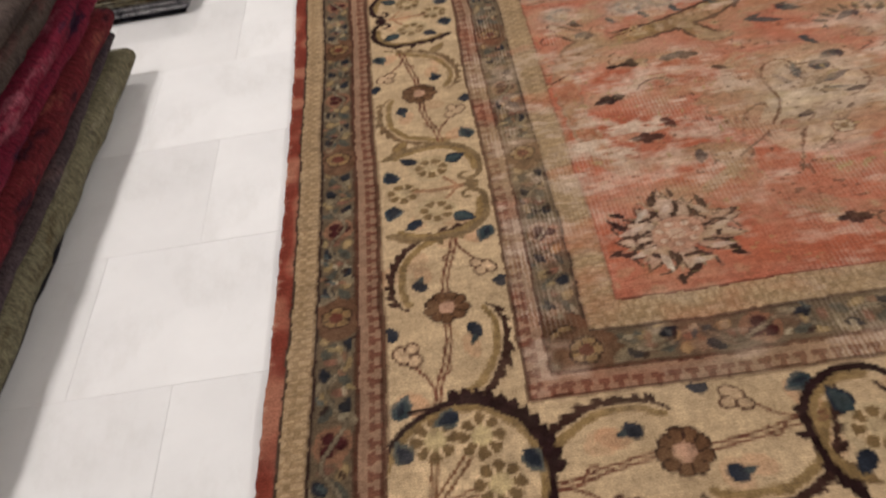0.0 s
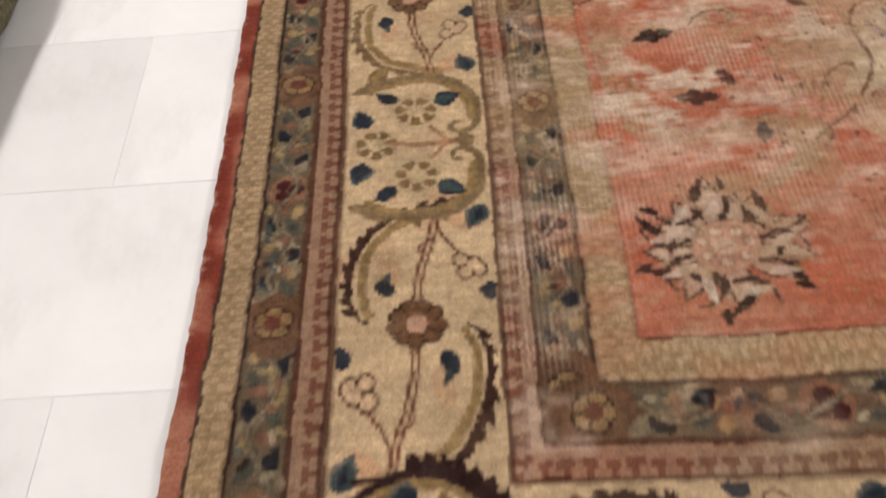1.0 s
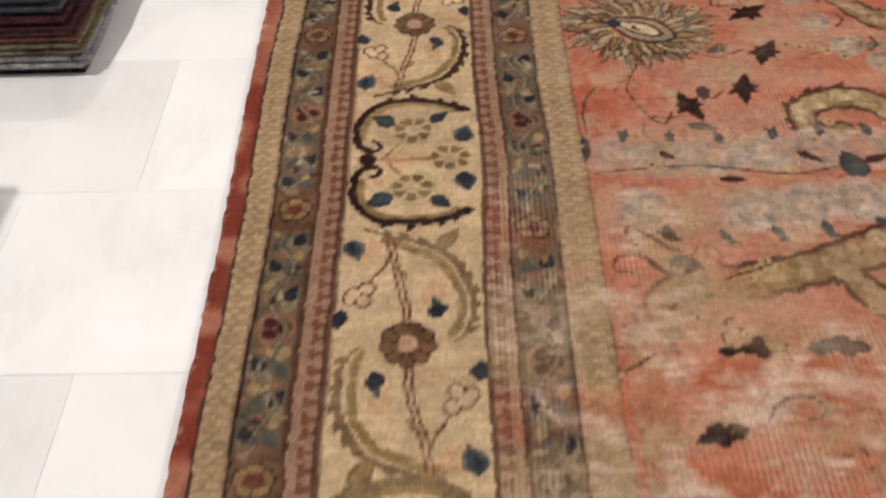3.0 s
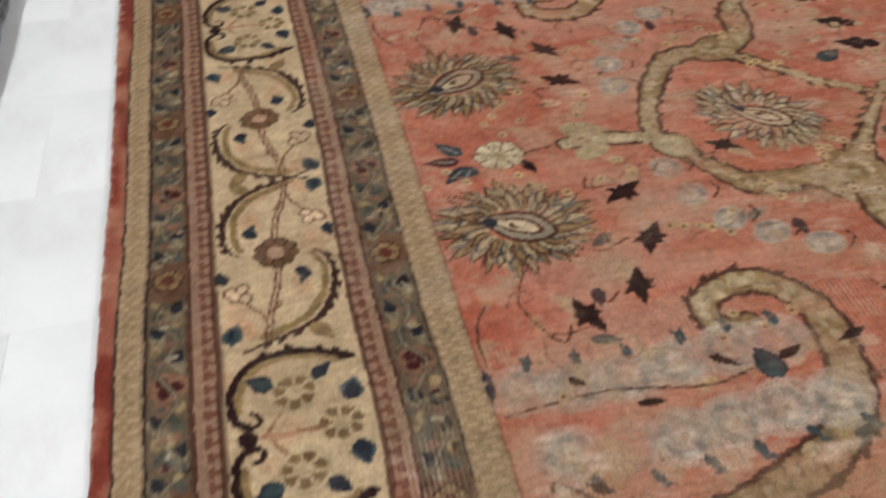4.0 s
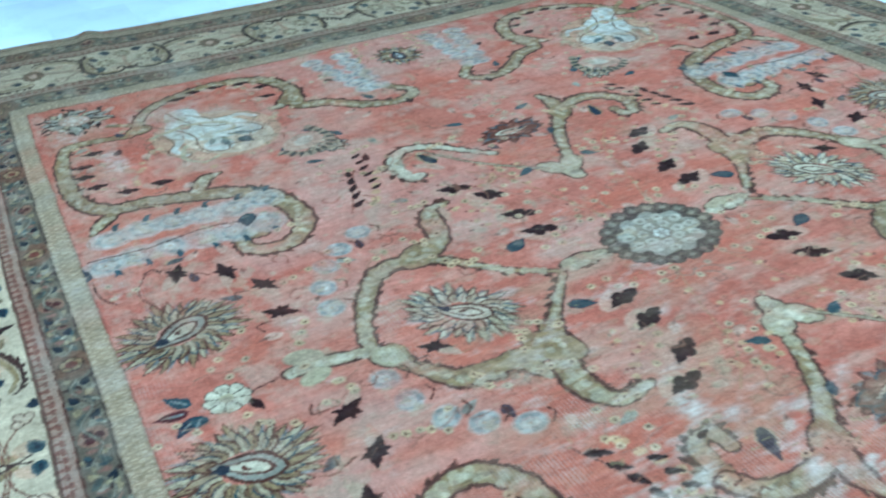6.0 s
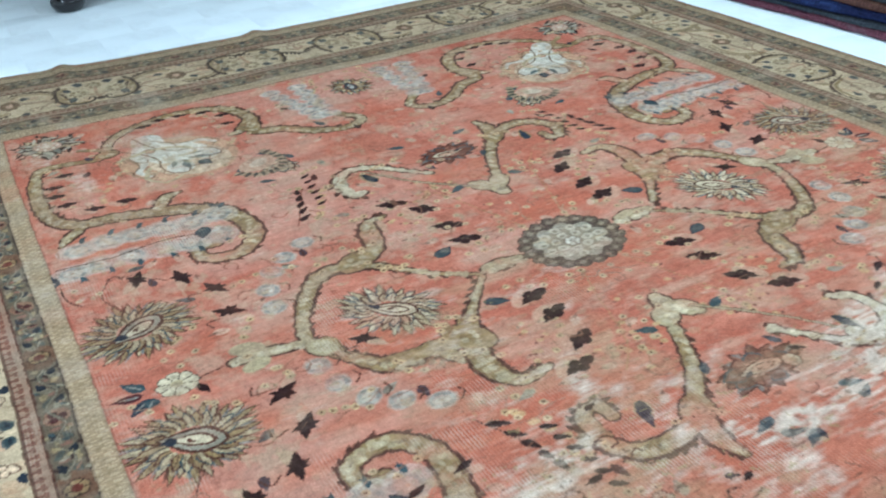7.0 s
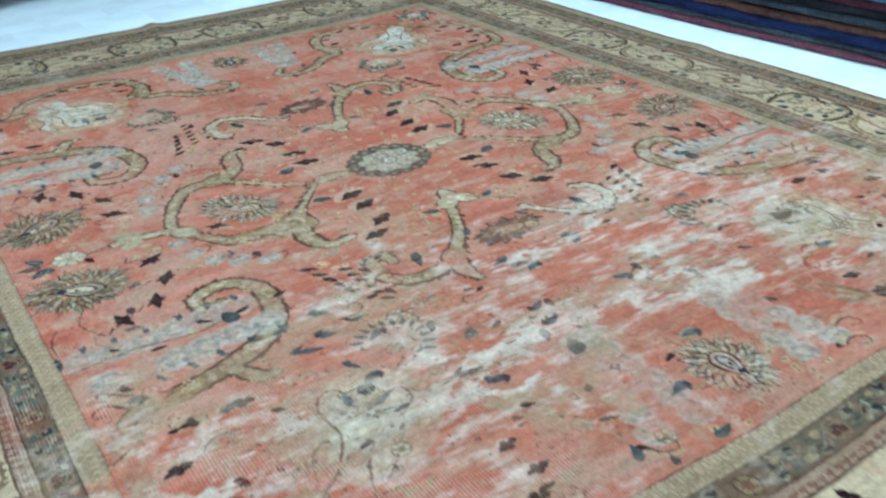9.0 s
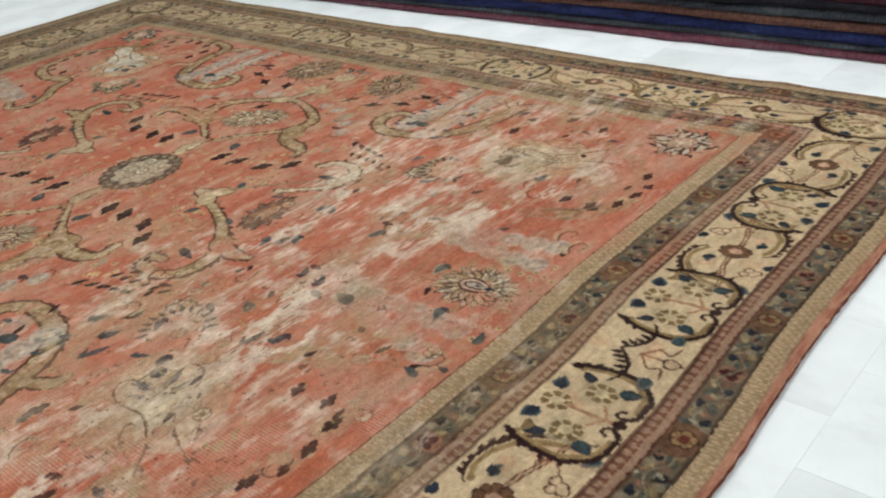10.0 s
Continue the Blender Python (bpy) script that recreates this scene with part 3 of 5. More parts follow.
def infill(pen, half, seed):
    """Soft blushes and a few muted tendrils between the large motifs."""
    r = random.Random(seed)
    for k in range(int(half * 2 / 0.06)):
        q = (r.uniform(-half, half), r.uniform(-0.085, 0.085))
        if k % 3:
            pen.oval(q, 0.024, 0.016, CORAL, r.uniform(0, 180), 0.22)
        else:
            pen.leaf(q, r.uniform(0, 360), 0.03, 0.01, (0.3, 0.2, 0.11), None, 0.5)


PASS["band"] = (0.14, 0.314)
for sg in (1, -1):
    infill(Pen((sg * (FX + 0.228), 0), (0, 1), (-sg, 0)), FY + 0.1, 61)
    infill(Pen((0, sg * (FY + 0.228)), (1, 0), (0, -sg)), FX + 0.1, 62)
for d, nm in ((0.075, 1), (0.381, 2)):
    PASS["band"] = (d - 0.028, d + 0.027)
    for sg in (1, -1):
        guard(Pen((sg * (FX + d), 0), (0, 1), (-sg, 0)), FY + d - 0.02, nm)
        guard(Pen((0, sg * (FY + d)), (1, 0), (0, -sg)), FX + d - 0.02, nm + 5)
PASS["band"] = (0.14, 0.314)
for sg in (1, -1):
    for axis in (0, 1):
        for way in (1, -1):
            if axis:  # the long sides
                pen = Pen((sg * (FX + 0.228), 0), (0, way), (-sg, 0))
                sprays, meds = (0.18, 0.838, 1.43), ((0.51, -1, True), (1.145, 1, False))
            else:
                pen = Pen((-0.028 if sg < 0 else 0.0, sg * (FY + 0.228)), (way, 0), (0, -sg))
                sprays, meds = (0.455, 0.99), ((0.2, -1, True), (0.72, 1, True))
            for k, s0 in enumerate(sprays):
                spray(pen, s0, 1 if (k + len(sprays)) % 2 else -1, axis and k == 1)
            for s0, e, dark in meds:
                medallion(pen, s0, e, dark, not dark)
def crown(pen):
    """A serrated chevron over an outlined bud, between the two middle medallions of a short side."""
    for sg in (1, -1):
        arm = [(0.0, 0.03), (0.018 * sg, 0.012), (0.04 * sg, -0.002), (0.07 * sg, -0.005), (0.1 * sg, 0.008)]
        pen.line(arm, 0.008, INK, 0.006, swell=0.5)
        for x, y in curve_through([np.array(q) for q in arm])[4:24:4]:
            pen.leaf((x, y), 70 if sg > 0 else 110, 0.026, 0.012, INK)
        pen.line([(0.005 * sg, -0.012), (0.03 * sg, -0.03), (0.022 * sg, -0.052), (0.05 * sg, -0.06)], 0.005, (0.13, 0.05, 0.03))
        pen.leaf((0.055 * sg, -0.045), 0 if sg > 0 else 180, 0.034, 0.02, TEAL, (0.1, 0.1, 0.09))
    pen.line([(0, -0.006), (0.002, -0.04), (0, -0.08)], 0.006, (0.13, 0.05, 0.03))
    pen.ring_flower((0, -0.062), 0.016, 5, BROWN, (0.5, 0.35, 0.22), None, 0.7)
    pen.oval((0.02, -0.02), 0.03, 0.018, CORAL, 0, 0.25)


for sg in (1, -1):
    crown(Pen((-0.028 if sg < 0 else 0.0, sg * (FY + 0.228)), (1, 0), (0, -sg)))
for sp in (1, -1):
    for sq in (1, -1):
        corner_medallion(sp, sq)
PASS["band"] = (-9, -0.001)


# ---- the carpet: field ----
BEFORE = CV.copy()
def quarter(pen, full, south):
    """One quarter of the field; full: its arm of the fork is broad; south: the near end; the first axis goes out from the centre to a long side, the second to a short side."""
    rng = random.Random(6)
    for k in range(26):
        x, y = rng.uniform(0.06, 0.33), rng.uniform(0.12, 0.5)
        pen.oval((x, y), 0.008, 0.007, (0.42, 0.27, 0.12), 0, 0.85)
        pen.oval((x + 0.012, y + 0.005), 0.004, 0.004, INK, 0, 0.7)
    # fine tendrils and seed flowers over the open ground
    r2 = random.Random(16)
    for k in range(34):
        x, y = r2.uniform(0.05, 0.98), r2.uniform(0.08, 1.4)
        a = r2.uniform(0, 6.28)
        u, v = 0.05 * math.cos(a), 0.05 * math.sin(a)
        pen.line([(x, y), (x + u - 0.4 * v, y + v + 0.4 * u), (x + 1.7 * u, y + 1.7 * v)], 0.0035, (0.22, 0.11, 0.06), 0.002, 0.8)
        for j in range(4):
            q = (x + u * j * 0.55 + r2.uniform(-0.015, 0.015), y + v * j * 0.55 + r2.uniform(-0.015, 0.015))
            pen.ring_flower(q, 0.0095, 5, (0.42, 0.28, 0.14), BROWN, None, 0.3)
    for k in range(16):
        x, y = r2.uniform(0.08, 0.95), r2.uniform(0.1, 1.38)
        pen.leaf((x, y), r2.uniform(0, 360), 0.042, 0.02, (NAVY, TEAL, INK, (0.2, 0.19, 0.14))[k % 4], None, 0.9)
    # garland bands of pale blue blossoms near the long side
    for row, (y0, n) in enumerate(((0.515, 6), (0.62, 6))):
        for k in range(n):
            x = 1.0 - 0.066 * k - 0.03 * row
            y = y0 + 0.008 * math.sin(k * 1.1)
            pen.oval((x, y), 0.05, 0.042, (0.4, 0.34, 0.28), 10 * k, 0.5)
            pen.posy((x, y), 0.03, 25 * k)
            a = 100 + 12 * (k % 3) if row else 250 + 14 * (k % 3)
            pen.leaf((x - 0.012, y + (0.03 if row else -0.026)), a, 0.034, 0.014, (0.035, 0.055, 0.062))
            pen.leaf((x - 0.016, y + (0.052 if row else -0.04)), a + 45, 0.018, 0.009, (0.035, 0.055, 0.062))
    pen.line([(1.03, 0.55), (0.9, 0.54), (0.78, 0.56), (0.7, 0.54)], 0.004, BROWN)
    pen.leaf((1.03, 0.49), -30, 0.05, 0.016, NAVY)
    pen.leaf((1.035, 0.49), 80, 0.04, 0.014, NAVY)
    pen.leaf((0.69, 0.57), 285, 0.055, 0.03, TEAL, NAVY)
    pen.line([(1.035, 0.47), (1.03, 0.4), (1.01, 0.36)], 0.004, BROWN)
    # vertical garland
    for k, (x, y) in enumerate(((0.52, 0.35), (0.58, 0.31), (0.625, 0.265), (0.658, 0.196), (0.67, 0.125))):
        pen.oval((x, y), 0.028, 0.024, (0.38, 0.36, 0.31), 40, 0.4)
        pen.posy((x, y), 0.024, 30 * k)
        pen.line([(x - 0.03, y + 0.015), (x - 0.045, y + 0.0), (x - 0.04, y - 0.02)], 0.004, BROWN)
    # long scroll that ends in a curl round the garland, with its outer loop
    loop = [(0.83, 1.15), (0.96, 1.17), (1.0, 1.08), (1.01, 0.95), (1.0, 0.83), (0.95, 0.755), (0.86, 0.745), (0.75, 0.715), (0.66, 0.665), (0.605, 0.57), (0.598, 0.46), (0.645, 0.4), (0.7, 0.4), (0.735, 0.43), (0.725, 0.475), (0.69, 0.47)]
    pen.arabesque(loop[::-1], 0.034, 0.03, 22, 1)
    pen.arabesque([(0.93, 0.745), (0.975, 0.7), (1.0, 0.66)], 0.026, 0.012, 0)
    pen.arabesque([(0.76, 0.725), (0.725, 0.79), (0.69, 0.8)], 0.032, 0.012, 0)
    pen.line([(0.69, 0.66), (0.79, 0.7), (0.9, 0.745)], 0.004, BROWN)
    pen.buds([(0.79, 0.85), (0.88, 0.85), (0.945, 0.965), (0.912, 1.094)] if south else [(0.925, 1.09), (0.963, 1.018), (0.968, 0.956), (0.95, 0.886), (0.893, 0.826), (0.815, 0.83)], 0.024 if south else 0.022)
    for k in range(14):
        pen.oval((0.78 + 0.09 * math.sin(k * 2.3), 0.93 + 0.09 * math.cos(k * 1.7)), 0.009, 0.008, (0.4, 0.26, 0.12), 0, 0.8)
    # white palmette beside it, and its blossom
    v = pen.sub((0.61, 1.0), -124)
    v.oval((-0.04, 0.0), 0.17, 0.15, (0.4, 0.27, 0.15), 0, 0.65)
    v.oval((0.0, 0.0), 0.12, 0.1, (0.46, 0.35, 0.23), 0, 0.7)
    r4 = random.Random(12)
    for k in range(34):
        x, y, a = r4.uniform(-0.2, 0.08), r4.uniform(-0.15, 0.15), r4.uniform(0, 360)
        c4 = v.sub((x, y), a, r4.choice((1, -1)))
        c4.line([(0, 0), (0.02, 0.008), (0.034, -0.004), (0.03, -0.018), (0.02, -0.014)], 0.0045, (0.15, 0.085, 0.045), 0.0035, 0.85)
    milk = (0.47, 0.375, 0.25) if south else (0.5, 0.435, 0.345)
    v.line([(-0.26, 0.0), (-0.2, 0.0), (-0.13, 0.0), (-0.06, 0.0), (0.0, 0.0)], 0.07, milk, 0.13)
    for sg in (1, -1):
        v.oval((0.012, 0.05 * sg), 0.042, 0.036, milk, 30 * sg)
        v.line([(-0.16, 0.05 * sg), (-0.1, 0.07 * sg), (-0.07, 0.12 * sg), (-0.02, 0.13 * sg)], 0.03, milk, 0.012, 0.3 if south else 0.9)
        v.line([(-0.17, 0.06 * sg), (-0.1, 0.09 * sg), (-0.07, 0.14 * sg), (-0.01, 0.14 * sg), (-0.02, 0.115 * sg)], 0.0055, (0.11, 0.06, 0.035), 0.004, 0.5 if south else 0.95)
        v.line([(-0.26, 0.05 * sg), (-0.19, 0.03 * sg), (-0.13, 0.026 * sg), (-0.08, 0.036 * sg), (-0.03, 0.076 * sg), (0.02, 0.088 * sg), (0.052, 0.066 * sg), (0.04, 0.036 * sg), (0.075, 0.0)], 0.006, (0.12, 0.065, 0.035), 0.0045)
        v.line([(-0.2, 0.06 * sg), (-0.14, 0.075 * sg), (-0.1, 0.06 * sg), (-0.11, 0.045 * sg)], 0.005, (0.16, 0.09, 0.05))
        v.leaf((-0.005, 0.018 * sg), 32 * sg, 0.06, 0.02, (0.1, 0.115, 0.105))
        v.leaf((-0.03, 0.025 * sg), 55 * sg, 0.05, 0.014, (0.16, 0.16, 0.13))
        v.leaf((-0.02, 0.01 * sg), 12 * sg, 0.05, 0.011, (0.2, 0.17, 0.11))
    v.leaf((0.03, 0.0), 0, 0.045, 0.028, TEAL, NAVY)
    v.oval((-0.15, 0.0), 0.019, 0.016, (0.16, 0.08, 0.045))
    v.oval((-0.15, 0.0), 0.016, 0.013, (0.4, 0.22, 0.14))
    pen.line([(0.78, 1.1), (0.68, 1.13), (0.6, 1.1), (0.58, 1.05), (0.63, 1.04)], 0.014, STONE, 0.008)
    pen.line([(0.72, 1.0), (0.74, 0.93), (0.7, 0.88), (0.66, 0.9)], 0.014, STONE, 0.008)
    pen.palmette((0.42, 0.8), 0.07, 0.05, 40, 11, 8, BROWN, (PALE, STONE), PALE, SKY)
    for x, y, a in ((0.5, 0.73, 200), (0.53, 0.83, 150), (0.4, 0.9, 20), (0.36, 0.83, 60)):
        pen.leaf((x, y), a, 0.05, 0.022, TEAL)
    # corner palmette
    k0 = pen.sub((0.932, 1.342), 15)
    r3 = random.Random(9)
    for k in range(12):
        a = 360 * k / 12 + r3.uniform(-7, 7)
        c, q = math.cos(radians(a)), math.sin(radians(a))
        ln = r3.uniform(0.05, 0.08)
        k0.leaf((0.026 * c, 0.026 * q), a + r3.uniform(-24, 24), ln, r3.uniform(0.022, 0.036), ((0.44, 0.36, 0.27), (0.4, 0.29, 0.21), (0.46, 0.37, 0.28))[k % 3] if south else ((0.22, 0.2, 0.15), STONE, (0.16, 0.16, 0.13))[k % 3], (0.05, 0.028, 0.02))
        k0.leaf((0.05 * c, 0.05 * q), a + 6, ln * 0.6, 0.007, (0.26, 0.2, 0.13))
        if k % 2:
            k0.leaf((0.07 * c, 0.07 * q), a + r3.choice((-62, -40, 40, 62)), 0.045, 0.013, INK)
            k0.leaf((0.058 * c, 0.058 * q), a + 90, 0.028, 0.009, INK)
        else:
            k0.leaf((0.085 * c, 0.085 * q), a + 15, 0.026, 0.012, INK)
    for k in range(9):
        a = radians(40 * k + 12)
        hk = k0.sub((0.062 * math.cos(a), 0.06 * math.sin(a)), 40 * k + r3.uniform(0, 90), r3.choice((1, -1)))
        hk.line([(-0.02, 0.0), (0.0, 0.011), (0.02, 0.004), (0.03, -0.012)], 0.008, (0.04, 0.024, 0.018), 0.004)
        hk.leaf((-0.012, -0.012), 30, 0.04, 0.012, (0.5, 0.43, 0.35) if south else (0.3, 0.26, 0.19))
    k0.oval((0, 0), 0.045, 0.038, BROWN, 30, 0.5)
    k0.oval((0, 0), 0.041, 0.034, (0.43, 0.27, 0.19), 30)
    for k in range(7):
        a = radians(51 * k + 20)
        k0.ring_flower((0.027 * math.cos(a), 0.023 * math.sin(a)), 0.0095, 5, (0.3, 0.18, 0.12), (0.52, 0.42, 0.32), None, 0.6)
    k0.oval((0.003, 0.0), 0.014, 0.012, (0.5, 0.38, 0.28))
    pen.line([(0.86, 1.25), (0.8, 1.2), (0.83, 1.15)], 0.02, OLIVE)
    # arch near the short side, with its row of buds
    arch = [(0.81, 1.16), (0.77, 1.27), (0.68, 1.345), (0.54, 1.385), (0.42, 1.33), (0.37, 1.21), (0.39, 1.09), (0.31, 1.05), (0.225, 0.97), (0.14, 0.94), (0.085, 0.99), (0.125, 1.05)]
    pen.arabesque(arch, 0.03, 0.03, 14, -1)
    pen.arabesque([(0.37, 1.2), (0.42, 1.12), (0.46, 1.1)], 0.036, 0.014, 0)
    pen.buds([(0.685, 1.364), (0.627, 1.395), (0.573, 1.39), (0.505, 1.375), (0.463, 1.32), (0.468, 1.246)] if south else [(0.665, 1.33), (0.612, 1.36), (0.548, 1.36), (0.478, 1.34), (0.435, 1.28), (0.44, 1.2)], 0.021)
    for k in range(12):
        x, y = ((0.245, 0.15)[k % 2] - 0.012 * (k // 2) * (1 - k % 2), 1.37 - 0.058 * (k // 2))
        pen.oval((x, y), 0.036, 0.034, (0.42, 0.38, 0.32), 0, 0.5)
        pen.posy((x, y), 0.025, 20 * k)
    pen.joint((0.385, 1.14), 0.036, 0.026, 80)
    pen.joint((0.8, 1.17), 0.03, 0.026, 0)
    pen.leaf((0.2, 1.0), 70, 0.05, 0.022, TEAL)
    # two large serrated palmettes by the long side share one stem
    pen.palmette((0.93, 0.205), 0.126, 0.108, -28, 30, 11)
    pen.stars([(0.752, 0.165), (0.75, 0.275), (0.8, 0.365), (0.885, 0.405)], 0.03)
    pen.line([(0.94, 0.3), (0.965, 0.36), (0.94, 0.43), (0.89, 0.43)], 0.003, BROWN)
    # hearts in arcs round the centre
    pen.buds([(0.2, 0.145), (0.2, 0.222), (0.209, 0.33), (0.262, 0.4)], 0.032, INK, 20)
    pen.leaf((0.298, 0.105), 150, 0.055, 0.026, TEAL, NAVY)
    pen.line([(0.06, 0.13), (0.1, 0.25), (0.14, 0.38), (0.2, 0.46)], 0.003, (0.3, 0.16, 0.07))
    # sprig of dark leaves
    pen.line([(0.5, 0.43), (0.47, 0.5), (0.42, 0.62)], 0.003, BROWN)
    for k in range(5):
        pen.leaf((0.49 - 0.012 * k, 0.45 + 0.035 * k), 150 - 12 * k, 0.048 - 0.003 * k, 0.018, INK)
        pen.oval((0.43 - 0.012 * k, 0.46 + 0.03 * k), 0.012, 0.01, (0.42, 0.27, 0.12), 0, 0.8)
    # arms of the fork on the long axis: one broad and serrated, the other a thin stem that ends in a pale wing
    if full:
        pen.arabesque([(0.012, 0.33), (0.05, 0.42), (0.105, 0.53), (0.18, 0.62), (0.245, 0.66), (0.31, 0.65), (0.355, 0.59), (0.342, 0.525), (0.308, 0.515), (0.3, 0.55)], 0.024, 0.028, 16, 1)
        pen.arabesque([(0.17, 0.61), (0.188, 0.69), (0.178, 0.745)], 0.04, 0.016, 4, -1)
        pen.joint((0.172, 0.62), 0.045, 0.03, 60)
    else:
        pen.line([(0.04, 0.36), (0.1, 0.42), (0.17, 0.5), (0.24, 0.61)], 0.012, (0.1, 0.045, 0.03), 0.01)
        pen.line([(0.04, 0.36), (0.1, 0.42), (0.17, 0.5), (0.24, 0.61)], 0.006, STONE, 0.004)
        pen.arabesque([(0.1, 0.5), (0.155, 0.565), (0.215, 0.63), (0.285, 0.645), (0.34, 0.58), (0.33, 0.512), (0.296, 0.49)], 0.014, 0.024, 8, 1, PALE, PALE)
    pen.joint((0.03, 0.36), 0.036, 0.022, 60, STONE)
    pen.leaf((0.24, 0.54), 75, 0.075, 0.026, NAVY, OLIVE)
    pen.leaf((0.07, 0.39), 330, 0.05, 0.024, TEAL)
    pen.leaf((0.08, 0.7), 20, 0.055, 0.022, TEAL)
    # cup, arch of dark petals, row of buds on the way to the short side
    dome = [(0.42, 0.925), (0.395, 0.87), (0.4, 0.81), (0.44, 0.78), (0.49, 0.782), (0.53, 0.815)]
    pen.oval((0.465, 0.85), 0.06, 0.045, (0.42, 0.26, 0.17), -25)
    pen.oval((0.46, 0.855), 0.03, 0.022, (0.48, 0.39, 0.28), -25, 0.8)
    pen.line(dome, 0.026, (0.23, 0.17, 0.1), 0.022)
    for q in curve_through([np.array(v2, float) for v2 in dome])[1::3]:
        a = math.degrees(math.atan2(q[1] - 0.86, q[0] - 0.465))
        pen.leaf((q[0] - 0.014 * math.cos(radians(a)), q[1] - 0.014 * math.sin(radians(a))), a + 12, 0.034, 0.013, (0.05, 0.045, 0.035))
    for k in range(6):
        pen.leaf((0.4 + 0.004 * k, 0.68 - 0.035 * k), 150, 0.035, 0.015, INK)


def heads(sp):
    # the ring of arabesque round an eye-shaped palmette, on the cross axis
    e = Pen((0, 0), (sp, 0), (0, 1 if sp < 0 else -1))
    ring = [(0.66, -0.05), (0.645, 0.03), (0.6, 0.125), (0.545, 0.19), (0.478, 0.19), (0.413, 0.145), (0.343, 0.06), (0.25, -0.005)]
    low = [(0.25, -0.015), (0.31, -0.09), (0.378, -0.174), (0.433, -0.215), (0.499, -0.231), (0.558, -0.198), (0.61, -0.128), (0.66, -0.05)]
    e.arabesque(low, 0.016, 0.034, 14, 1, swell=0.8)
    e.arabesque(ring, 0.03, 0.01, 11, 1, swell=0.7)
    e.arabesque([(0.46, 0.18), (0.39, 0.23), (0.37, 0.3), (0.35, 0.345), (0.305, 0.355)], 0.046, 0.014, 6, -1)
    e.arabesque([(0.36, -0.15), (0.395, -0.25), (0.4, -0.33), (0.37, -0.38), (0.31, -0.37)], 0.046, 0.014, 8, -1)
    e.arabesque([(0.45, -0.215), (0.43, -0.27)], 0.03, 0.008, 0)
    e.joint((0.455, 0.2), 0.05, 0.032, 150)
    e.joint((0.385, -0.2), 0.06, 0.036, 60)
    e.joint((0.64, -0.07), 0.035, 0.026, 60, STONE)
    e.palmette((0.472, -0.02), 0.124, 0.088, 40, 25, 15, BROWN, (STONE, PALE), PALE, PALE)
    e.stars([(0.56, -0.09)], 0.026)
    e.arabesque([(0.67, -0.045), (0.72, -0.025), (0.765, -0.02), (0.81, -0.02)], 0.02, 0.028, 0, 1, STONE, PALE)
    e.oval((0.765, 0.012), 0.035, 0.022, STONE, 20)
    e.oval((0.765, -0.052), 0.03, 0.02, STONE, -20)
    e.line([(0.82, -0.02), (0.87, -0.03)], 0.004, BROWN)
    e.ring_flower((0.91, -0.025), 0.04, 8, PALE, STONE, INK, 0.3)
    for a, c in ((48, TEAL), (4, (0.06, 0.014, 0.016)), (-46, NAVY), (-66, TEAL)):
        c1, s1 = math.cos(radians(a)), math.sin(radians(a))
        e.leaf((0.95 + 0.022 * c1, -0.028 + 0.022 * s1), a, 0.06 if a > -60 else 0.036, 0.028, c)
        e.leaf((0.95 + 0.03 * c1, -0.028 + 0.03 * s1), a, 0.036, 0.005, (0.2, 0.19, 0.16))
    e.leaf((0.88, -0.05), 250, 0.04, 0.02, INK)
    e.arabesque([(0.14, -0.01), (0.19, -0.01), (0.24, -0.008)], 0.024, 0.034, 0, 1, STONE, PALE)
    # heads on the long axis: dark palmette, far palmette, large white palmette
    f = Pen((0, 0), (1 if sp > 0 else -1, 0), (0, sp))
    f.palmette((0.0, 0.59), 0.105, 0.062, 0, 13, 21, (0.07, 0.02, 0.012), ((0.16, 0.06, 0.035), (0.1, 0.035, 0.02)), (0.45, 0.27, 0.17), PALE)
    f.arabesque([(0.0, 0.3), (0.0, 0.34), (0.02, 0.38)], 0.04, 0.02, 0, 1, STONE, PALE)
    f.arabesque([(0.0, 0.3), (0.0, 0.34), (-0.02, 0.38)], 0.04, 0.02, 0, 1, STONE, PALE)
    big = 0.085 if sp > 0 else 0.098
    f.palmette((0.0, 1.268 if sp > 0 else 1.31), big, big * 0.92, 90, 17 if sp > 0 else 21, 23, BROWN, (OLIVE, STONE) if sp > 0 else (STONE, PALE), SKY, TEAL if sp > 0 else (0.4, 0.33, 0.25))


wipe = np.clip(np.interp(QX, [-FY, -0.95, -0.78, -0.66], [0.85, 0.75, 0.3, -0.6]) + 0.5 * octaves(SHAPE, (30, 22), 161, 4), 0, 0.92).astype(np.float32)
for step in ("rim", "fill", "rest"):
    PASS["now"] = step
    if step == "rest":  # the outlines of the scrolls are mostly gone at the near end, their fill less so
        drawn = np.abs(CV - BEFORE).sum(-1) > 0.02
        dark = CV.mean(-1) < 0.1
        CV += (wipe * drawn * np.where(dark, 1.0, 0.55) * (D < 0))[..., None] * (np.where(dark[..., None], np.array((0.33, 0.2, 0.12), np.float32), BEFORE) - CV)
    for sp in (1, -1):
        for sq in (1, -1):
            quarter(Pen((0, 0), (sp, 0), (0, sq)), sp * sq > 0, sq < 0)
        heads(sp)

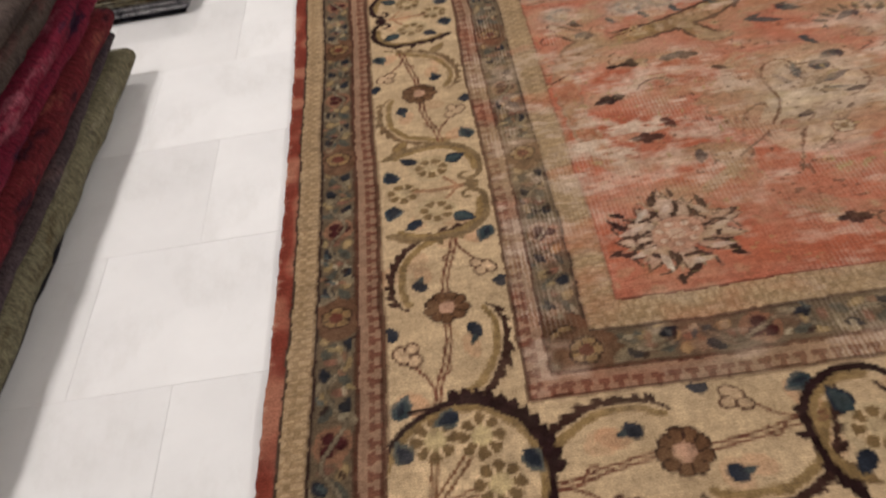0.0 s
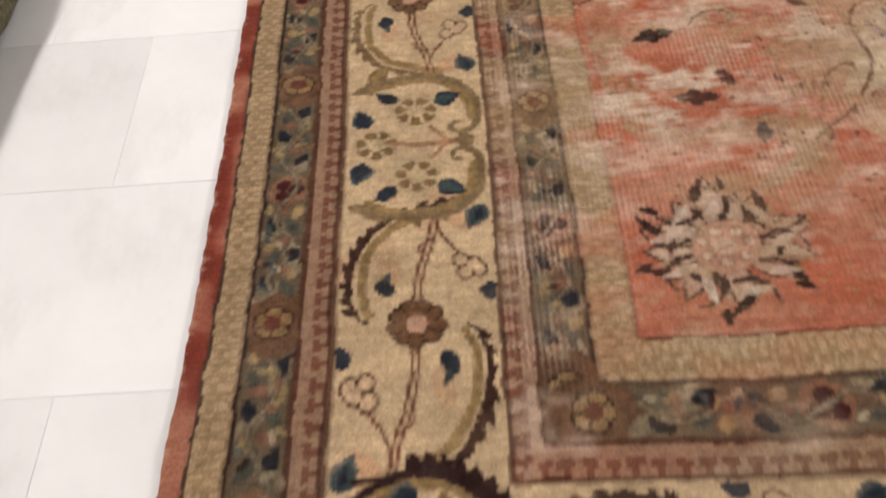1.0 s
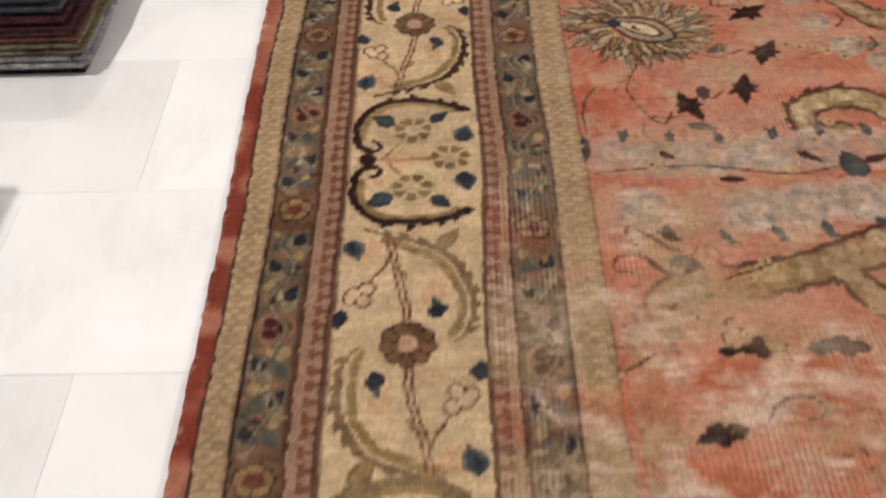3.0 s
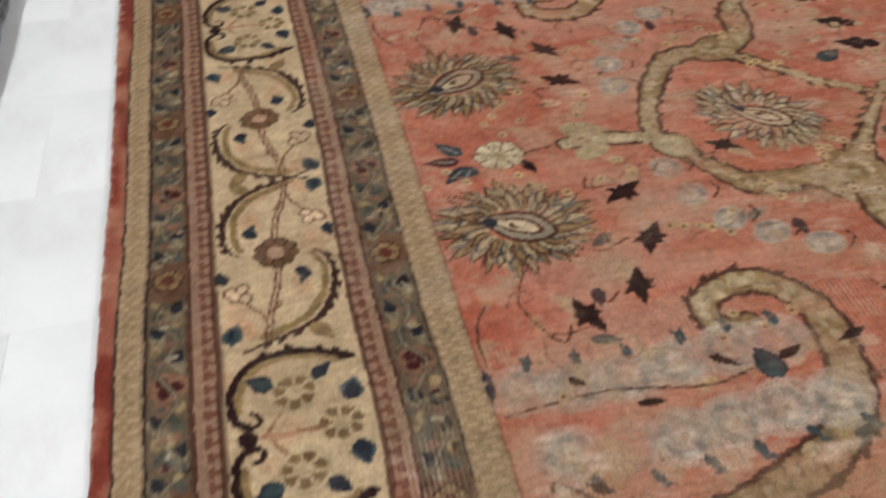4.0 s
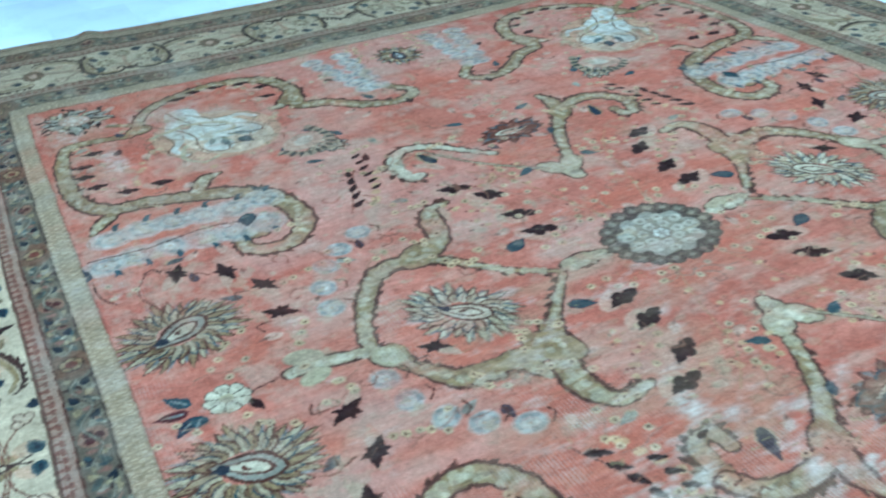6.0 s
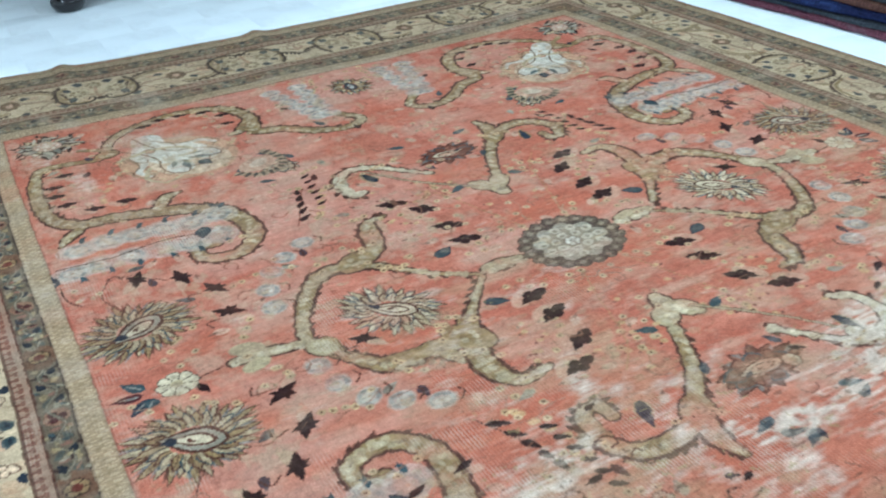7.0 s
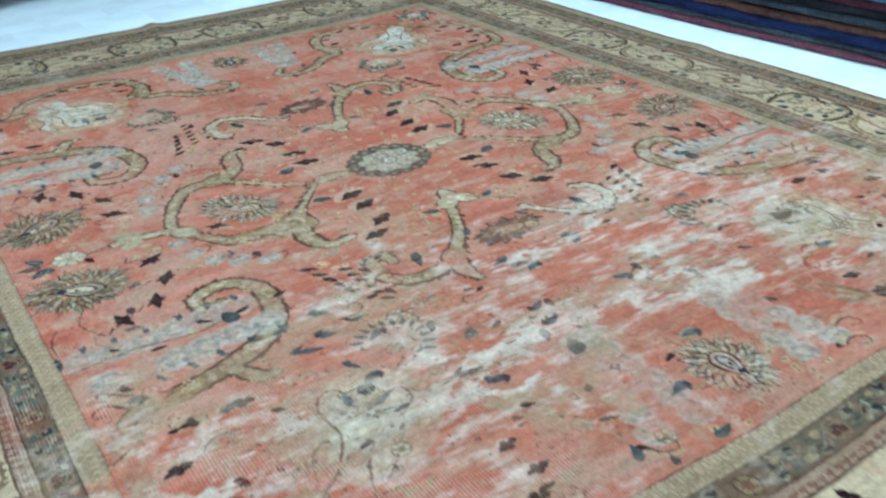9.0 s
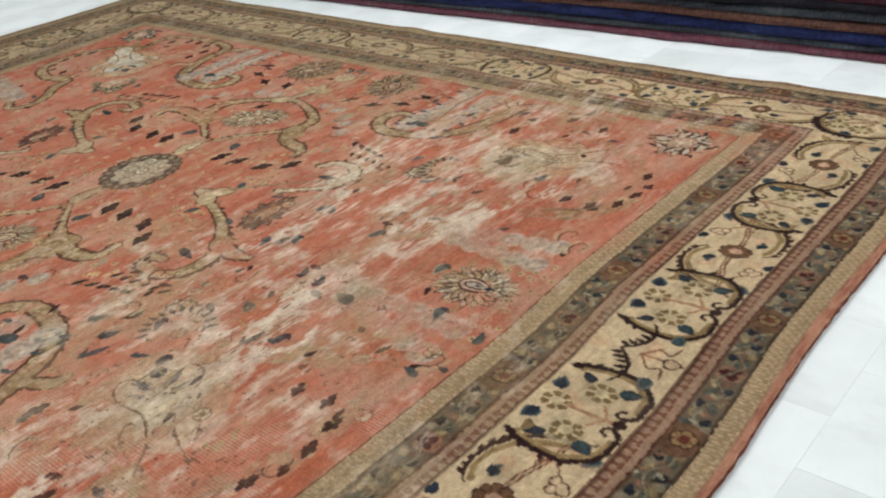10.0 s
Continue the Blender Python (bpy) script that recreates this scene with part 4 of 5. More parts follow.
# fine curls, seed flowers and sprigs between the motifs
tangle = Pen((0, 0))
r8 = random.Random(77)
for k in range(420):
    x, y = r8.uniform(-1.02, 1.02), r8.uniform(-0.75, 1.43)
    t8 = tangle.sub((x, y), r8.uniform(0, 360), r8.choice((1, -1)))
    j, i = min(np.searchsorted(QL, y), SHAPE[0] - 1), min(np.searchsorted(PL, x), SHAPE[1] - 1)
    if np.abs(CV[j, i] - BEFORE[j, i]).sum() > 0.03:
        continue
    if k % 3 == 0:
        t8.line([(0, 0), (0.022, 0.009), (0.038, -0.003), (0.034, -0.02), (0.02, -0.016)], 0.0042, (0.14, 0.065, 0.04), 0.003, 0.8)
    elif k % 3 == 1:
        t8.line([(0, 0), (0.03, 0.01), (0.07, 0.004), (0.1, 0.02)], 0.0035, (0.2, 0.1, 0.06), 0.0025, 0.75)
        for q in ((0.03, 0.022), (0.06, -0.01), (0.09, 0.03)):
            t8.ring_flower(q, 0.0085, 5, (0.42, 0.29, 0.16), BROWN, None, 0.3)
    else:
        t8.oval((0, 0), 0.017, 0.011, (0.44, 0.31, 0.21), 0, 0.6)
        t8.leaf((0.008, 0.0), 20, 0.02, 0.008, (0.12, 0.06, 0.04), None, 0.8)
# scattered leaves, hooks and buds of the near end, drawn more densely there
near = Pen((0, 0))
r6 = random.Random(44)
for k in range(85):
    x, y = r6.uniform(-1.0, 1.0), -r6.uniform(0.5, 1.42)
    if math.hypot(abs(x) - 0.925, y + 1.33) < 0.13:
        continue
    deg = r6.uniform(-40, 40) + r6.choice((0, 180))
    kind = k % 5
    if kind == 0:
        near.leaf((x, y), deg, 0.05, 0.022, TEAL, (0.2, 0.2, 0.17))
        near.leaf((x, y), deg + 50, 0.03, 0.014, NAVY)
    elif kind in (1, 2):
        near.leaf((x, y), deg, r6.uniform(0.025, 0.045), 0.015, INK)
    elif kind == 3:
        h = near.sub((x, y), deg, r6.choice((1, -1)))
        h.line([(0, 0), (0.03, 0.012), (0.055, 0.0), (0.05, -0.022), (0.03, -0.018)], 0.005, BROWN, 0.0035)
        h.line([(0, 0.008), (0.03, 0.024), (0.065, 0.008)], 0.012, (0.36, 0.27, 0.14), 0.006, 0.8)
    else:
        near.ring_flower((x, y), 0.017, 6, (0.44, 0.36, 0.24), (0.2, 0.14, 0.07), BROWN, 0.4)
# leaves and hooks that still stand out in the worn end
for x, y, a, ln, wd, col in ((-0.329, -0.941, 60, 0.05, 0.03, TEAL), (-0.191, -1.116, 80, 0.06, 0.036, TEAL), (-0.43, -1.03, 350, 0.075, 0.02, NAVY), (-0.39, -1.07, 320, 0.03, 0.016, TEAL),
                             (-0.65, -0.76, 340, 0.08, 0.018, TEAL), (-0.58, -0.85, 300, 0.05, 0.016, TEAL), (0.17, -1.08, 340, 0.06, 0.016, (0.1, 0.1, 0.08)), (-0.17, -1.44, 20, 0.045, 0.022, TEAL),
                             (-0.307, -1.41, 80, 0.045, 0.02, TEAL), (-0.27, -1.45, 70, 0.03, 0.016, NAVY), (-0.1, -0.745, 350, 0.05, 0.022, (0.07, 0.07, 0.06)), (0.09, -0.75, 30, 0.045, 0.02, TEAL),
                             (0.56, -0.97, 10, 0.07, 0.034, (0.04, 0.03, 0.025)), (0.37, -1.01, 330, 0.045, 0.016, (0.09, 0.05, 0.035)), (0.3, -0.93, 10, 0.04, 0.014, (0.1, 0.09, 0.07)), (-0.83, -0.86, 30, 0.05, 0.022, NAVY)):
    near.leaf((x, y), a, ln, wd, col)
    near.leaf((x, y), a + 40, ln * 0.5, wd * 0.6, col)
# centre rosette
c = Pen()
for k in range(20):
    a = 2 * math.pi * k / 20
    c.ring_flower((0.112 * math.cos(a), 0.1 * math.sin(a)), 0.019, 4, (0.085, 0.06, 0.042), (0.16, 0.13, 0.09), INK, 0.4)
c.oval((0, 0), 0.1, 0.088, (0.05, 0.034, 0.027))
for k in range(9):
    a = 2 * math.pi * k / 9
    c.oval((0.066 * math.cos(a), 0.057 * math.sin(a)), 0.03, 0.024, (0.25, 0.22, 0.165), math.degrees(a))
c.oval((0, 0), 0.07, 0.06, (0.19, 0.155, 0.105))
r5 = random.Random(31)
for n5, f5 in ((11, 1.0), (7, 0.56)):
    for k in range(n5):
        a = 2 * math.pi * k / n5
        c.oval((0.072 * f5 * math.cos(a), 0.061 * f5 * math.sin(a)), 0.015, 0.0115, (0.42, 0.35, 0.255), r5.uniform(0, 180))
        c.oval((0.072 * f5 * math.cos(a), 0.061 * f5 * math.sin(a)), 0.006, 0.005, (0.2, 0.17, 0.12))
c.ring_flower((0, 0), 0.019, 6, (0.52, 0.46, 0.36), (0.2, 0.17, 0.13), BROWN, 0.45)

# ---- the carpet: wear ----
inside = np.clip((0.0 - D) / 0.01, 0, 1)
lum = CV.mean(-1)
light = np.clip(lum / 0.15, 0, 1)
# dyes fade differently: the red ground takes the tints fully, the motifs only in part
open_ground = np.clip(1.1 - np.abs(CV - BEFORE).sum(-1) / 0.11, 0.0, 1)
ground = 0.22 + 0.78 * open_ground


def tint(amount, col):
    CV[:] += amount[..., None] * (np.array(col, np.float32) - CV)


low = np.interp(QX, [-FY, -1.3, -0.75, -0.4], [0.75, 0.8, 0.5, 0.0]).astype(np.float32)
lost = np.clip(low * 1.1 + 0.8 * octaves(SHAPE, (34, 26), 133, 4) - 0.35, 0, 0.85) * inside * np.where(lum > 0.1, 1.0, 0.12)
near_corner = np.exp(-(((np.abs(PX) - 0.925) / 0.13) ** 2 + ((QX + 1.33) / 0.13) ** 2))
vase = np.exp(-(((np.abs(PX) - 0.6) / 0.16) ** 2 + ((QX + 1.0) / 0.15) ** 2)) + np.exp(-((PX / 0.15) ** 2 + ((QX + 1.2) / 0.13) ** 2))
vase = np.maximum(vase, np.exp(-(((np.abs(PX) - 0.66) / 0.12) ** 2 + ((QX + 1.08) / 0.14) ** 2)))
lost = lost * (1 - 0.8 * near_corner) * (1 - 0.85 * vase)
CV += lost[..., None] * (BEFORE - CV)
fibre = lattice(SHAPE, (640, 110), 51) * 0.6 + lattice(SHAPE, (340, 200), 52) * 0.5
# thin tendrils drawn over the ground
vine = octaves(SHAPE, (42, 30), 41, 2)
tint((np.abs(vine) < 0.022) * (lattice(SHAPE, (14, 10), 44) > 0.15) * inside * 0.55, (0.2, 0.09, 0.05))
grow = octaves(SHAPE, (110, 80), 46, 3)
tint(np.clip((grow - 0.5) * 3, 0, 1) * inside * 0.6 * light, (0.36, 0.26, 0.155))
tint(np.clip((-grow - 0.75) * 4, 0, 1) * inside * 0.5 * light * ground, (0.24, 0.07, 0.04))
# clouds of paler and deeper dye lots over the whole ground
cloud = octaves(SHAPE, (15, 11), 171, 4)
tint(np.clip(cloud * 0.75, 0, 0.45) * open_ground * inside * light, (0.44, 0.27, 0.2))
tint(np.clip(-cloud * 0.75, 0, 0.45) * open_ground * inside * light, (0.3, 0.08, 0.046))
# pale, ochre and threadbare stretches
close = np.interp(QX, [-FY, -0.9, -0.4], [1.0, 0.8, 0.0]).astype(np.float32)
haze = np.clip(octaves(SHAPE, (75, 50), 81, 4) * 0.8 + 0.25 * fibre + 0.22, 0, 1) * inside * (1 - 0.6 * close)
tint(np.clip(haze * 1.25 - 0.08, 0, 1) * 0.66 * light * ground, (0.42, 0.25, 0.17))
worn = np.interp(QX, [-FY, -1.25, -0.95, -0.65, -0.45, 0.3, 1.0, FY], [0.5, 0.8, 0.85, 0.55, 0.12, 0.0, 0.15, 0.0]).astype(np.float32)
worn = np.clip(worn + 0.35 * np.exp(-((PX - 0.75) / 0.35) ** 2 - ((QX + 0.75) / 0.35) ** 2) - 0.55 * np.exp(-((PX - 0.15) / 0.3) ** 2 - ((QX + 1.2) / 0.16) ** 2) + 0.3 * octaves(SHAPE, (7, 6), 84, 2), 0, 1) * np.where(D > 0.137, 0.0, 1.0)
och = octaves(SHAPE, (46, 20), 85, 4)
tint(np.clip(och * 1.2 + 0.1, 0, 1) * worn * 0.75 * (0.35 + 0.65 * light), (0.34, 0.24, 0.135))
tint(np.clip(-och * 1.2 - 0.1, 0, 1) * worn * 0.75 * light * ground, (0.4, 0.115, 0.062))
tint(worn * 0.2 * inside * light * ground, (0.36, 0.18, 0.105))
warm = np.clip(octaves(SHAPE, (40, 10), 33, 4) * 0.9 + 0.5 * octaves(SHAPE, (6, 5), 35, 2) + 0.05, 0, 1) * inside
tint(warm * 0.72 * light * open_ground, (0.36, 0.105, 0.056))
soil = np.clip(octaves(SHAPE, (60, 44), 37, 4) * 0.7 + 0.15, 0, 1) * (D > 0.14) * (D < 0.314)
tint(soil * 0.42 * light, (0.27, 0.19, 0.11))
# the far short end is the most faded and soiled
end = np.clip((QX - FY + 0.02) / 0.05, 0, 1)
end = np.maximum(end, 0.9 * np.clip((PX - FX + 0.02) / 0.05, 0, 1) * np.where(D > 0.447, 1.0, np.clip((QX + 0.9) / 0.6, 0, 1)))
tint(end * np.where(D > 0.447, 0.9, 0.42) * np.clip(light + 0.35, 0, 1) * (1 + 0.5 * fibre), (0.22, 0.165, 0.1))
# broad brick-red stretches that kept their pile, drawn out along the weft
kept = np.clip(octaves(SHAPE, (44, 12), 151, 3) * 1.5 + 0.1, 0, 1) * close * inside
kept = np.maximum(kept, 0.8 * np.exp(-((PX - 0.05) / 0.3) ** 2 - ((QX + 1.22) / 0.2) ** 2) * np.clip(octaves(SHAPE, (40, 16), 153, 3) + 0.6, 0, 1) * inside)
tint(kept * 0.74 * light * open_ground, (0.32, 0.088, 0.045))
patch = octaves(SHAPE, (70, 44), 61, 4) + 0.6 * octaves(SHAPE, (150, 50), 71, 3)
line = 1.0 * np.exp(-((QX + 1.0 - 0.03 * np.sin(PX * 7)) / 0.015) ** 2) * np.clip(1.2 - np.abs(PX + 0.15) / 0.4, 0, 1)
line = line + 0.7 * np.exp(-((PX + 0.12) / 0.01) ** 2) * np.clip(1 - np.abs(QX + 1.35) / 0.3, 0, 1)
bare = np.clip((patch * 0.55 + 0.75 * worn + 0.35 * fibre - 0.62) * 1.3, 0, 1) * np.clip(0.3 + worn, 0, 1)
bare = np.clip(bare + line * (0.75 + 0.4 * fibre), 0, 1)
bare = bare * np.where(D > 0.137, 0.0, 1.0)
tint(bare * (0.12 + 0.63 * light) * (1 - 0.6 * near_corner) * (1 - 0.55 * vase), BARE)
def swath(x0, y0, x1, y1, width):
    """A threadbare streak between two places on the carpet."""
    ax, ay = x0 - 1.063, y0 - 1.43
    dx, dy = x1 - x0, y1 - y0
    u = np.clip(((PX - ax) * dx + (QX - ay) * dy) / (dx * dx + dy * dy), 0, 1)
    off = np.hypot(PX - ax - u * dx, QX - ay - u * dy) + 0.07 * drift
    return np.exp(-(np.clip(off, 0, 9) / width) ** 2)


drift = octaves(SHAPE, (26, 18), 121, 4)
rubbed = 0.9 * swath(0.5, 0.47, 1.68, 0.24, 0.022) + 0.8 * swath(0.95, 0.66, 1.62, 0.9, 0.035) + 0.75 * swath(0.08, 0.32, 0.42, 0.5, 0.03)
rubbed = rubbed + 0.6 * swath(1.45, 0.5, 1.8, 0.6, 0.06) + 0.5 * swath(0.25, 0.36, 0.75, 0.3, 0.03) + 0.45 * swath(0.55, 0.8, 0.8, 1.0, 0.05) + 0.5 * swath(1.15, 0.4, 1.3, 0.75, 0.06)
rubbed = rubbed + 1.1 * swath(0.62, 0.4, 1.25, 0.42, 0.024) + 0.5 * swath(0.9, 0.44, 1.1, 0.02, 0.008)
rubbed = np.clip(rubbed * (0.4 + 0.9 * fibre + 0.9 * patch), 0, 0.75) * inside * (0.25 + 0.75 * light) * (1 - 0.7 * near_corner) * (1 - 0.6 * vase)
tint(rubbed, (0.56, 0.45, 0.35))
# old dyes have bled into one another where the pile is low
bleed = np.clip(0.07 + 0.2 * octaves(SHAPE, (40, 30), 123, 3), 0.0, 0.3) * inside
tint(bleed * (1 - open_ground) * (0.15 + 0.85 * light), (0.33, 0.2, 0.135))
# bare warp threads, and single dark knots left standing
bald = np.clip((worn - 0.3) * 0.9 + 0.9 * octaves(SHAPE, (24, 18), 127, 3), 0, 1) * np.where(D > 0.137, 0.12, 1.0) * np.where(D > 0.318, 0.0, 1.0)
BALD = np.clip(bald * (0.55 + 0.4 * fibre) * (0.1 + 0.9 * light) * (1 - 0.5 * near_corner) * (1 - 0.4 * vase) * np.interp(PX, [-1.0, -0.5, 0.2], [0.55, 0.5, 0.2]) * np.clip(0.55 + 0.8 * octaves(SHAPE, (60, 40), 155, 3), 0.1, 1.3) * np.where((D > 0) & (D < 0.046), 0.4, 1.0) * np.where(D < 0, 0.7, 1.0), 0, 0.36)
speck = lattice(SHAPE, (420, 300), 129) + 0.4 * lattice(SHAPE, (90, 70), 131)
tint((speck > 0.93) * worn * inside * 0.7, (0.09, 0.05, 0.03))
tint((speck < -0.95) * worn * inside * 0.8, (0.3, 0.22, 0.1))
rub = np.clip(octaves(SHAPE, (60, 30), 87, 3) - 0.1, 0, 1) * np.where(D < 0.137, 0.3, 0.08) * (1 - inside)
tint(rub * (0.4 + 0.6 * light), (0.42, 0.34, 0.25))
CV *= (1 + 0.13 * lattice(SHAPE, (SHAPE[0] // 2, SHAPE[1] // 2), 91) + 0.07 * lattice(SHAPE, (300, 240), 93) + 0.08 * octaves(SHAPE, (120, 20), 95, 2))[..., None]
edge = D > 0.447
block = lattice(SHAPE, (80, 60), 141) * edge
edge = edge * (1 - 0.8 * end)
tint(np.clip(block * 0.9 + 0.1, 0, 0.6) * edge, (0.42, 0.2, 0.13))
tint(np.clip(-block * 1.2, 0, 0.6) * edge, (0.14, 0.026, 0.018))
tint(np.clip((D - 0.468) / 0.012 + 0.8 * fibre, 0, 0.7) * edge, (0.45, 0.27, 0.2))
tint(np.where((D > 0.447) & (-QX - FY > np.abs(PX) - FX), 0.55 + 0.3 * fibre, 0.0), (0.42, 0.22, 0.14))
CV = np.clip(CV, 0.004, 0.85)

# ---- the carpet: its sheet, waves and parts ----
GX, GY = to_x(PX), to_y(QX)
# the sheet lies slightly askew: the far end of one long side swells out, the short ends bow
bow_w = np.interp(GY, [0.8, 1.1, 1.5, 1.82, 2.27, 3.0, 3.5], [0, -0.008, -0.017, -0.028, -0.038, -0.03, -0.03])
bow_s = np.interp(GX, [-0.2, 0.2, 0.6, 0.85, 1.2, 2.1, 2.5], [0, -0.016, -0.026, -0.026, -0.01, -0.005, 0])
GX, GY = (GX + bow_w * np.interp(PX, [-1.5, -1.04, -0.5], [1.0, 0.6, 0.0]) + np.interp(GY, [0.9, 3.5], [-0.005, 0.025]) * np.clip((PX - 1.04) / 0.4, 0, 1),
          GY + bow_s * np.interp(QX, [-1.9, -1.46, -1.0], [1.0, 0.8, 0.0])
          + np.interp(GX, [-0.5, 2.5], [0.09, -0.03]) * np.clip((QX - 1.46) / 0.47, 0, 1)
          + np.interp(GX, [0.0, 0.4, 1.3, 2.1], [0.03, 0.0, -0.03, 0.01]) * np.interp(QX, [0.6, 1.46], [0, 1]))
edge_w = np.clip((np.abs(PX) - 0.7) / 0.8, 0, 1)
GX = GX + 0.003 * edge_w * np.sin(GY * 4.1 + 0.6) * np.sign(-PX)
edge_h = np.clip((np.abs(QX) - 1.1) / 0.8, 0, 1)
GY = GY + 0.003 * edge_h * np.sin(GX * 5.3 + 1.0)
frayed = np.clip((np.maximum(np.abs(PX) - FX, np.abs(QX) - FY) - 0.45) / 0.03, 0, 1)
GX = GX + 0.0019 * frayed * (np.abs(PX) - FX > 0.44) * lattice(SHAPE, (300, 12), 143)
GY = GY + 0.0019 * frayed * (np.abs(QX) - FY > 0.44) * lattice(SHAPE, (12, 240), 145)
GZ = 0.0016 * lattice(SHAPE, (26, 20), 101) + 0.0022 * lattice(SHAPE, (9, 5), 103)
for bx in (0.26, 1.0):
    GZ = GZ + 0.012 * np.exp(-((GX - bx) / 0.035) ** 2) * np.clip((GY - 3.3) / 0.22, 0, 1)
for by in (0.05, 1.6):
    GZ = GZ + 0.005 * np.exp(-((GY - by) / 0.06) ** 2) * np.clip((GX - 2.4) / 0.13, 0, 1)


def sheet(name, keep, parent, label):
    """The knots of the faces that are kept, as one mesh."""
    js, is_ = np.nonzero(keep)
    w = SHAPE[1]
    quads = np.stack([js * w + is_, js * w + is_ + 1, (js + 1) * w + is_ + 1, (js + 1) * w + is_], 1)
    used, quads = np.unique(quads, return_inverse=True)
    co = np.stack([GX, GY, GZ], -1).reshape(-1, 3)[used].astype(np.float32)
    me = bpy.data.meshes.new(name)
    me.vertices.add(len(co))
    me.vertices.foreach_set("co", co.ravel())
    k = len(js)
    me.loops.add(4 * k)
    me.loops.foreach_set("vertex_index", quads.ravel().astype(np.int32))
    me.polygons.add(k)
    me.polygons.foreach_set("loop_start", np.arange(0, 4 * k, 4, dtype=np.int32))
    me.polygons.foreach_set("use_smooth", np.ones(k, bool))
    me.update(calc_edges=True)
    col = me.color_attributes.new("knots", "FLOAT_COLOR", "POINT")
    rgba = np.ones((len(co), 4), np.float32)
    rgba[:, :3] = CV.reshape(-1, 3)[used]
    rgba[:, 3] = BALD.reshape(-1)[used]
    col.data.foreach_set("color", rgba.ravel())
    me.materials.append(M_CARPET)
    ob = new(name, me)
    ob.parent = parent
    ob["label"] = label
    return ob


carpet = tagged(new("carpet"), "large worn hand-knotted wool carpet, salmon red with cream border", "carpet")
MC = np.maximum(np.abs((PL[1:] + PL[:-1]) / 2)[None] - FX, np.abs((QL[1:] + QL[:-1]) / 2)[:, None] - FY)
for nm, a, b, lb in (("field", -9, 0.0, "salmon red field with scrolling vines, worn pale patches"), ("inner_guard_band", 0.0, 0.137, "gold and sage inner guard stripes"),
                     ("main_border", 0.137, 0.318, "cream border with flowers and dark scrolls"), ("outer_guard_band", 0.318, 0.447, "sage and gold outer guard stripes"),
                     ("edge_binding", 0.447, 9, "plain brick red edge")):
    sheet(nm, (MC >= a) & (MC < b), carpet, lb)
# the backing gives the sheet its thickness
bm = bmesh.new()
n = 420
rim = []
for k in range(4 * n):
    side, t = divmod(k, n)
    t = t / n
    P = (-(FX + BW) + t * 2 * (FX + BW), FX + BW, FX + BW - t * 2 * (FX + BW), -FX - BW)[side]
    Q = (-FY - BW, -(FY + BW) + t * 2 * (FY + BW), FY + BW, FY + BW - t * 2 * (FY + BW))[side]
    j, i = min(np.searchsorted(QL, Q), SHAPE[0] - 1), min(np.searchsorted(PL, P), SHAPE[1] - 1)
    rim.append((float(GX[j, i]), float(GY[j, i]), float(GZ[j, i])))
top = [bm.verts.new((x, y, z - 0.0005)) for x, y, z in rim]
bot = [bm.verts.new((x, y, FLOOR + 0.0005)) for x, y, z in rim]
for k in range(len(rim)):
    bm.faces.new((bot[k], bot[(k + 1) % len(rim)], top[(k + 1) % len(rim)], top[k]))
bm.faces.new(bot[::-1])
M_BIND = wool("red_binding", (0.24, 0.085, 0.055), (0.38, 0.2, 0.13), (0.2, 0.06, 0.04), 40)
part("backing", bm, M_BIND, carpet, "brick red overcast edge and backing")


# ---- folded rugs ----
def folded_rug(y0, y1, front, back, z0, z1, mat, label, group, seed, face=1, sag=0.006, plies=2):
    """A folded rug: plies of cloth, rounded along the front. front(y): the x of the front; face: 1 looks to +x."""
    e = new("folded_rug")
    rng = random.Random(seed)
    h = (z1 - z0) / plies
    ny = max(8, int((y1 - y0) / 0.035))
    for ply in range(plies):
        bm = bmesh.new()
        rings = []
        lag = rng.uniform(0, 0.016) if ply else 0.0
        ph = rng.uniform(0, 9)
        for j in range(ny + 1):
            y = y0 + (y1 - y0) * j / ny
            end = min(j, ny - j)
            sq = 1.0 if end > 2 else (0.55, 0.8, 0.93)[end]
            fx = front(y) - face * (lag + 0.014 * noise.noise((y * 2.3, ph, 0.3)) + 0.008 * noise.noise((y * 9, ph, 4)) + 0.004 * noise.noise((y * 31, ph, 7)))
            lift = sag * noise.noise((y * 1.7, ph * 0.5, z0 * 20))
            a, b = z0 + ply * h + (lift if ply or z0 > 0.02 else 0), z0 + (ply + 1) * h + lift
            mid, hh = (a + b) / 2, (b - a) / 2 * sq * 0.985
            r = min(hh * 1.1, 0.03)
            ring = [bm.verts.new((back, y, mid - hh))]
            for k in range(9):
                t = -math.pi / 2 + math.pi * k / 8
                ring.append(bm.verts.new((fx - face * r * (1 - math.cos(t)) , y, mid + hh * math.sin(t))))
            ring.append(bm.verts.new((back, y, mid + hh)))
            rings.append(ring)
        for p, q in zip(rings, rings[1:]):
            for k in range(len(p) - 1):
                bm.faces.new((p[k], q[k], q[k + 1], p[k + 1]) if face < 0 else (p[k], p[k + 1], q[k + 1], q[k]))
            bm.faces.new((p[-1], q[-1], q[0], p[0]) if face < 0 else (p[-1], p[0], q[0], q[-1]))
        bm.faces.new(rings[0])
        bm.faces.new(rings[-1][::-1])
        bmesh.ops.recalc_face_normals(bm, faces=bm.faces[:])
        smooth(part("ply", bm, mat, e))
    return tagged(e, label, "rug", group)


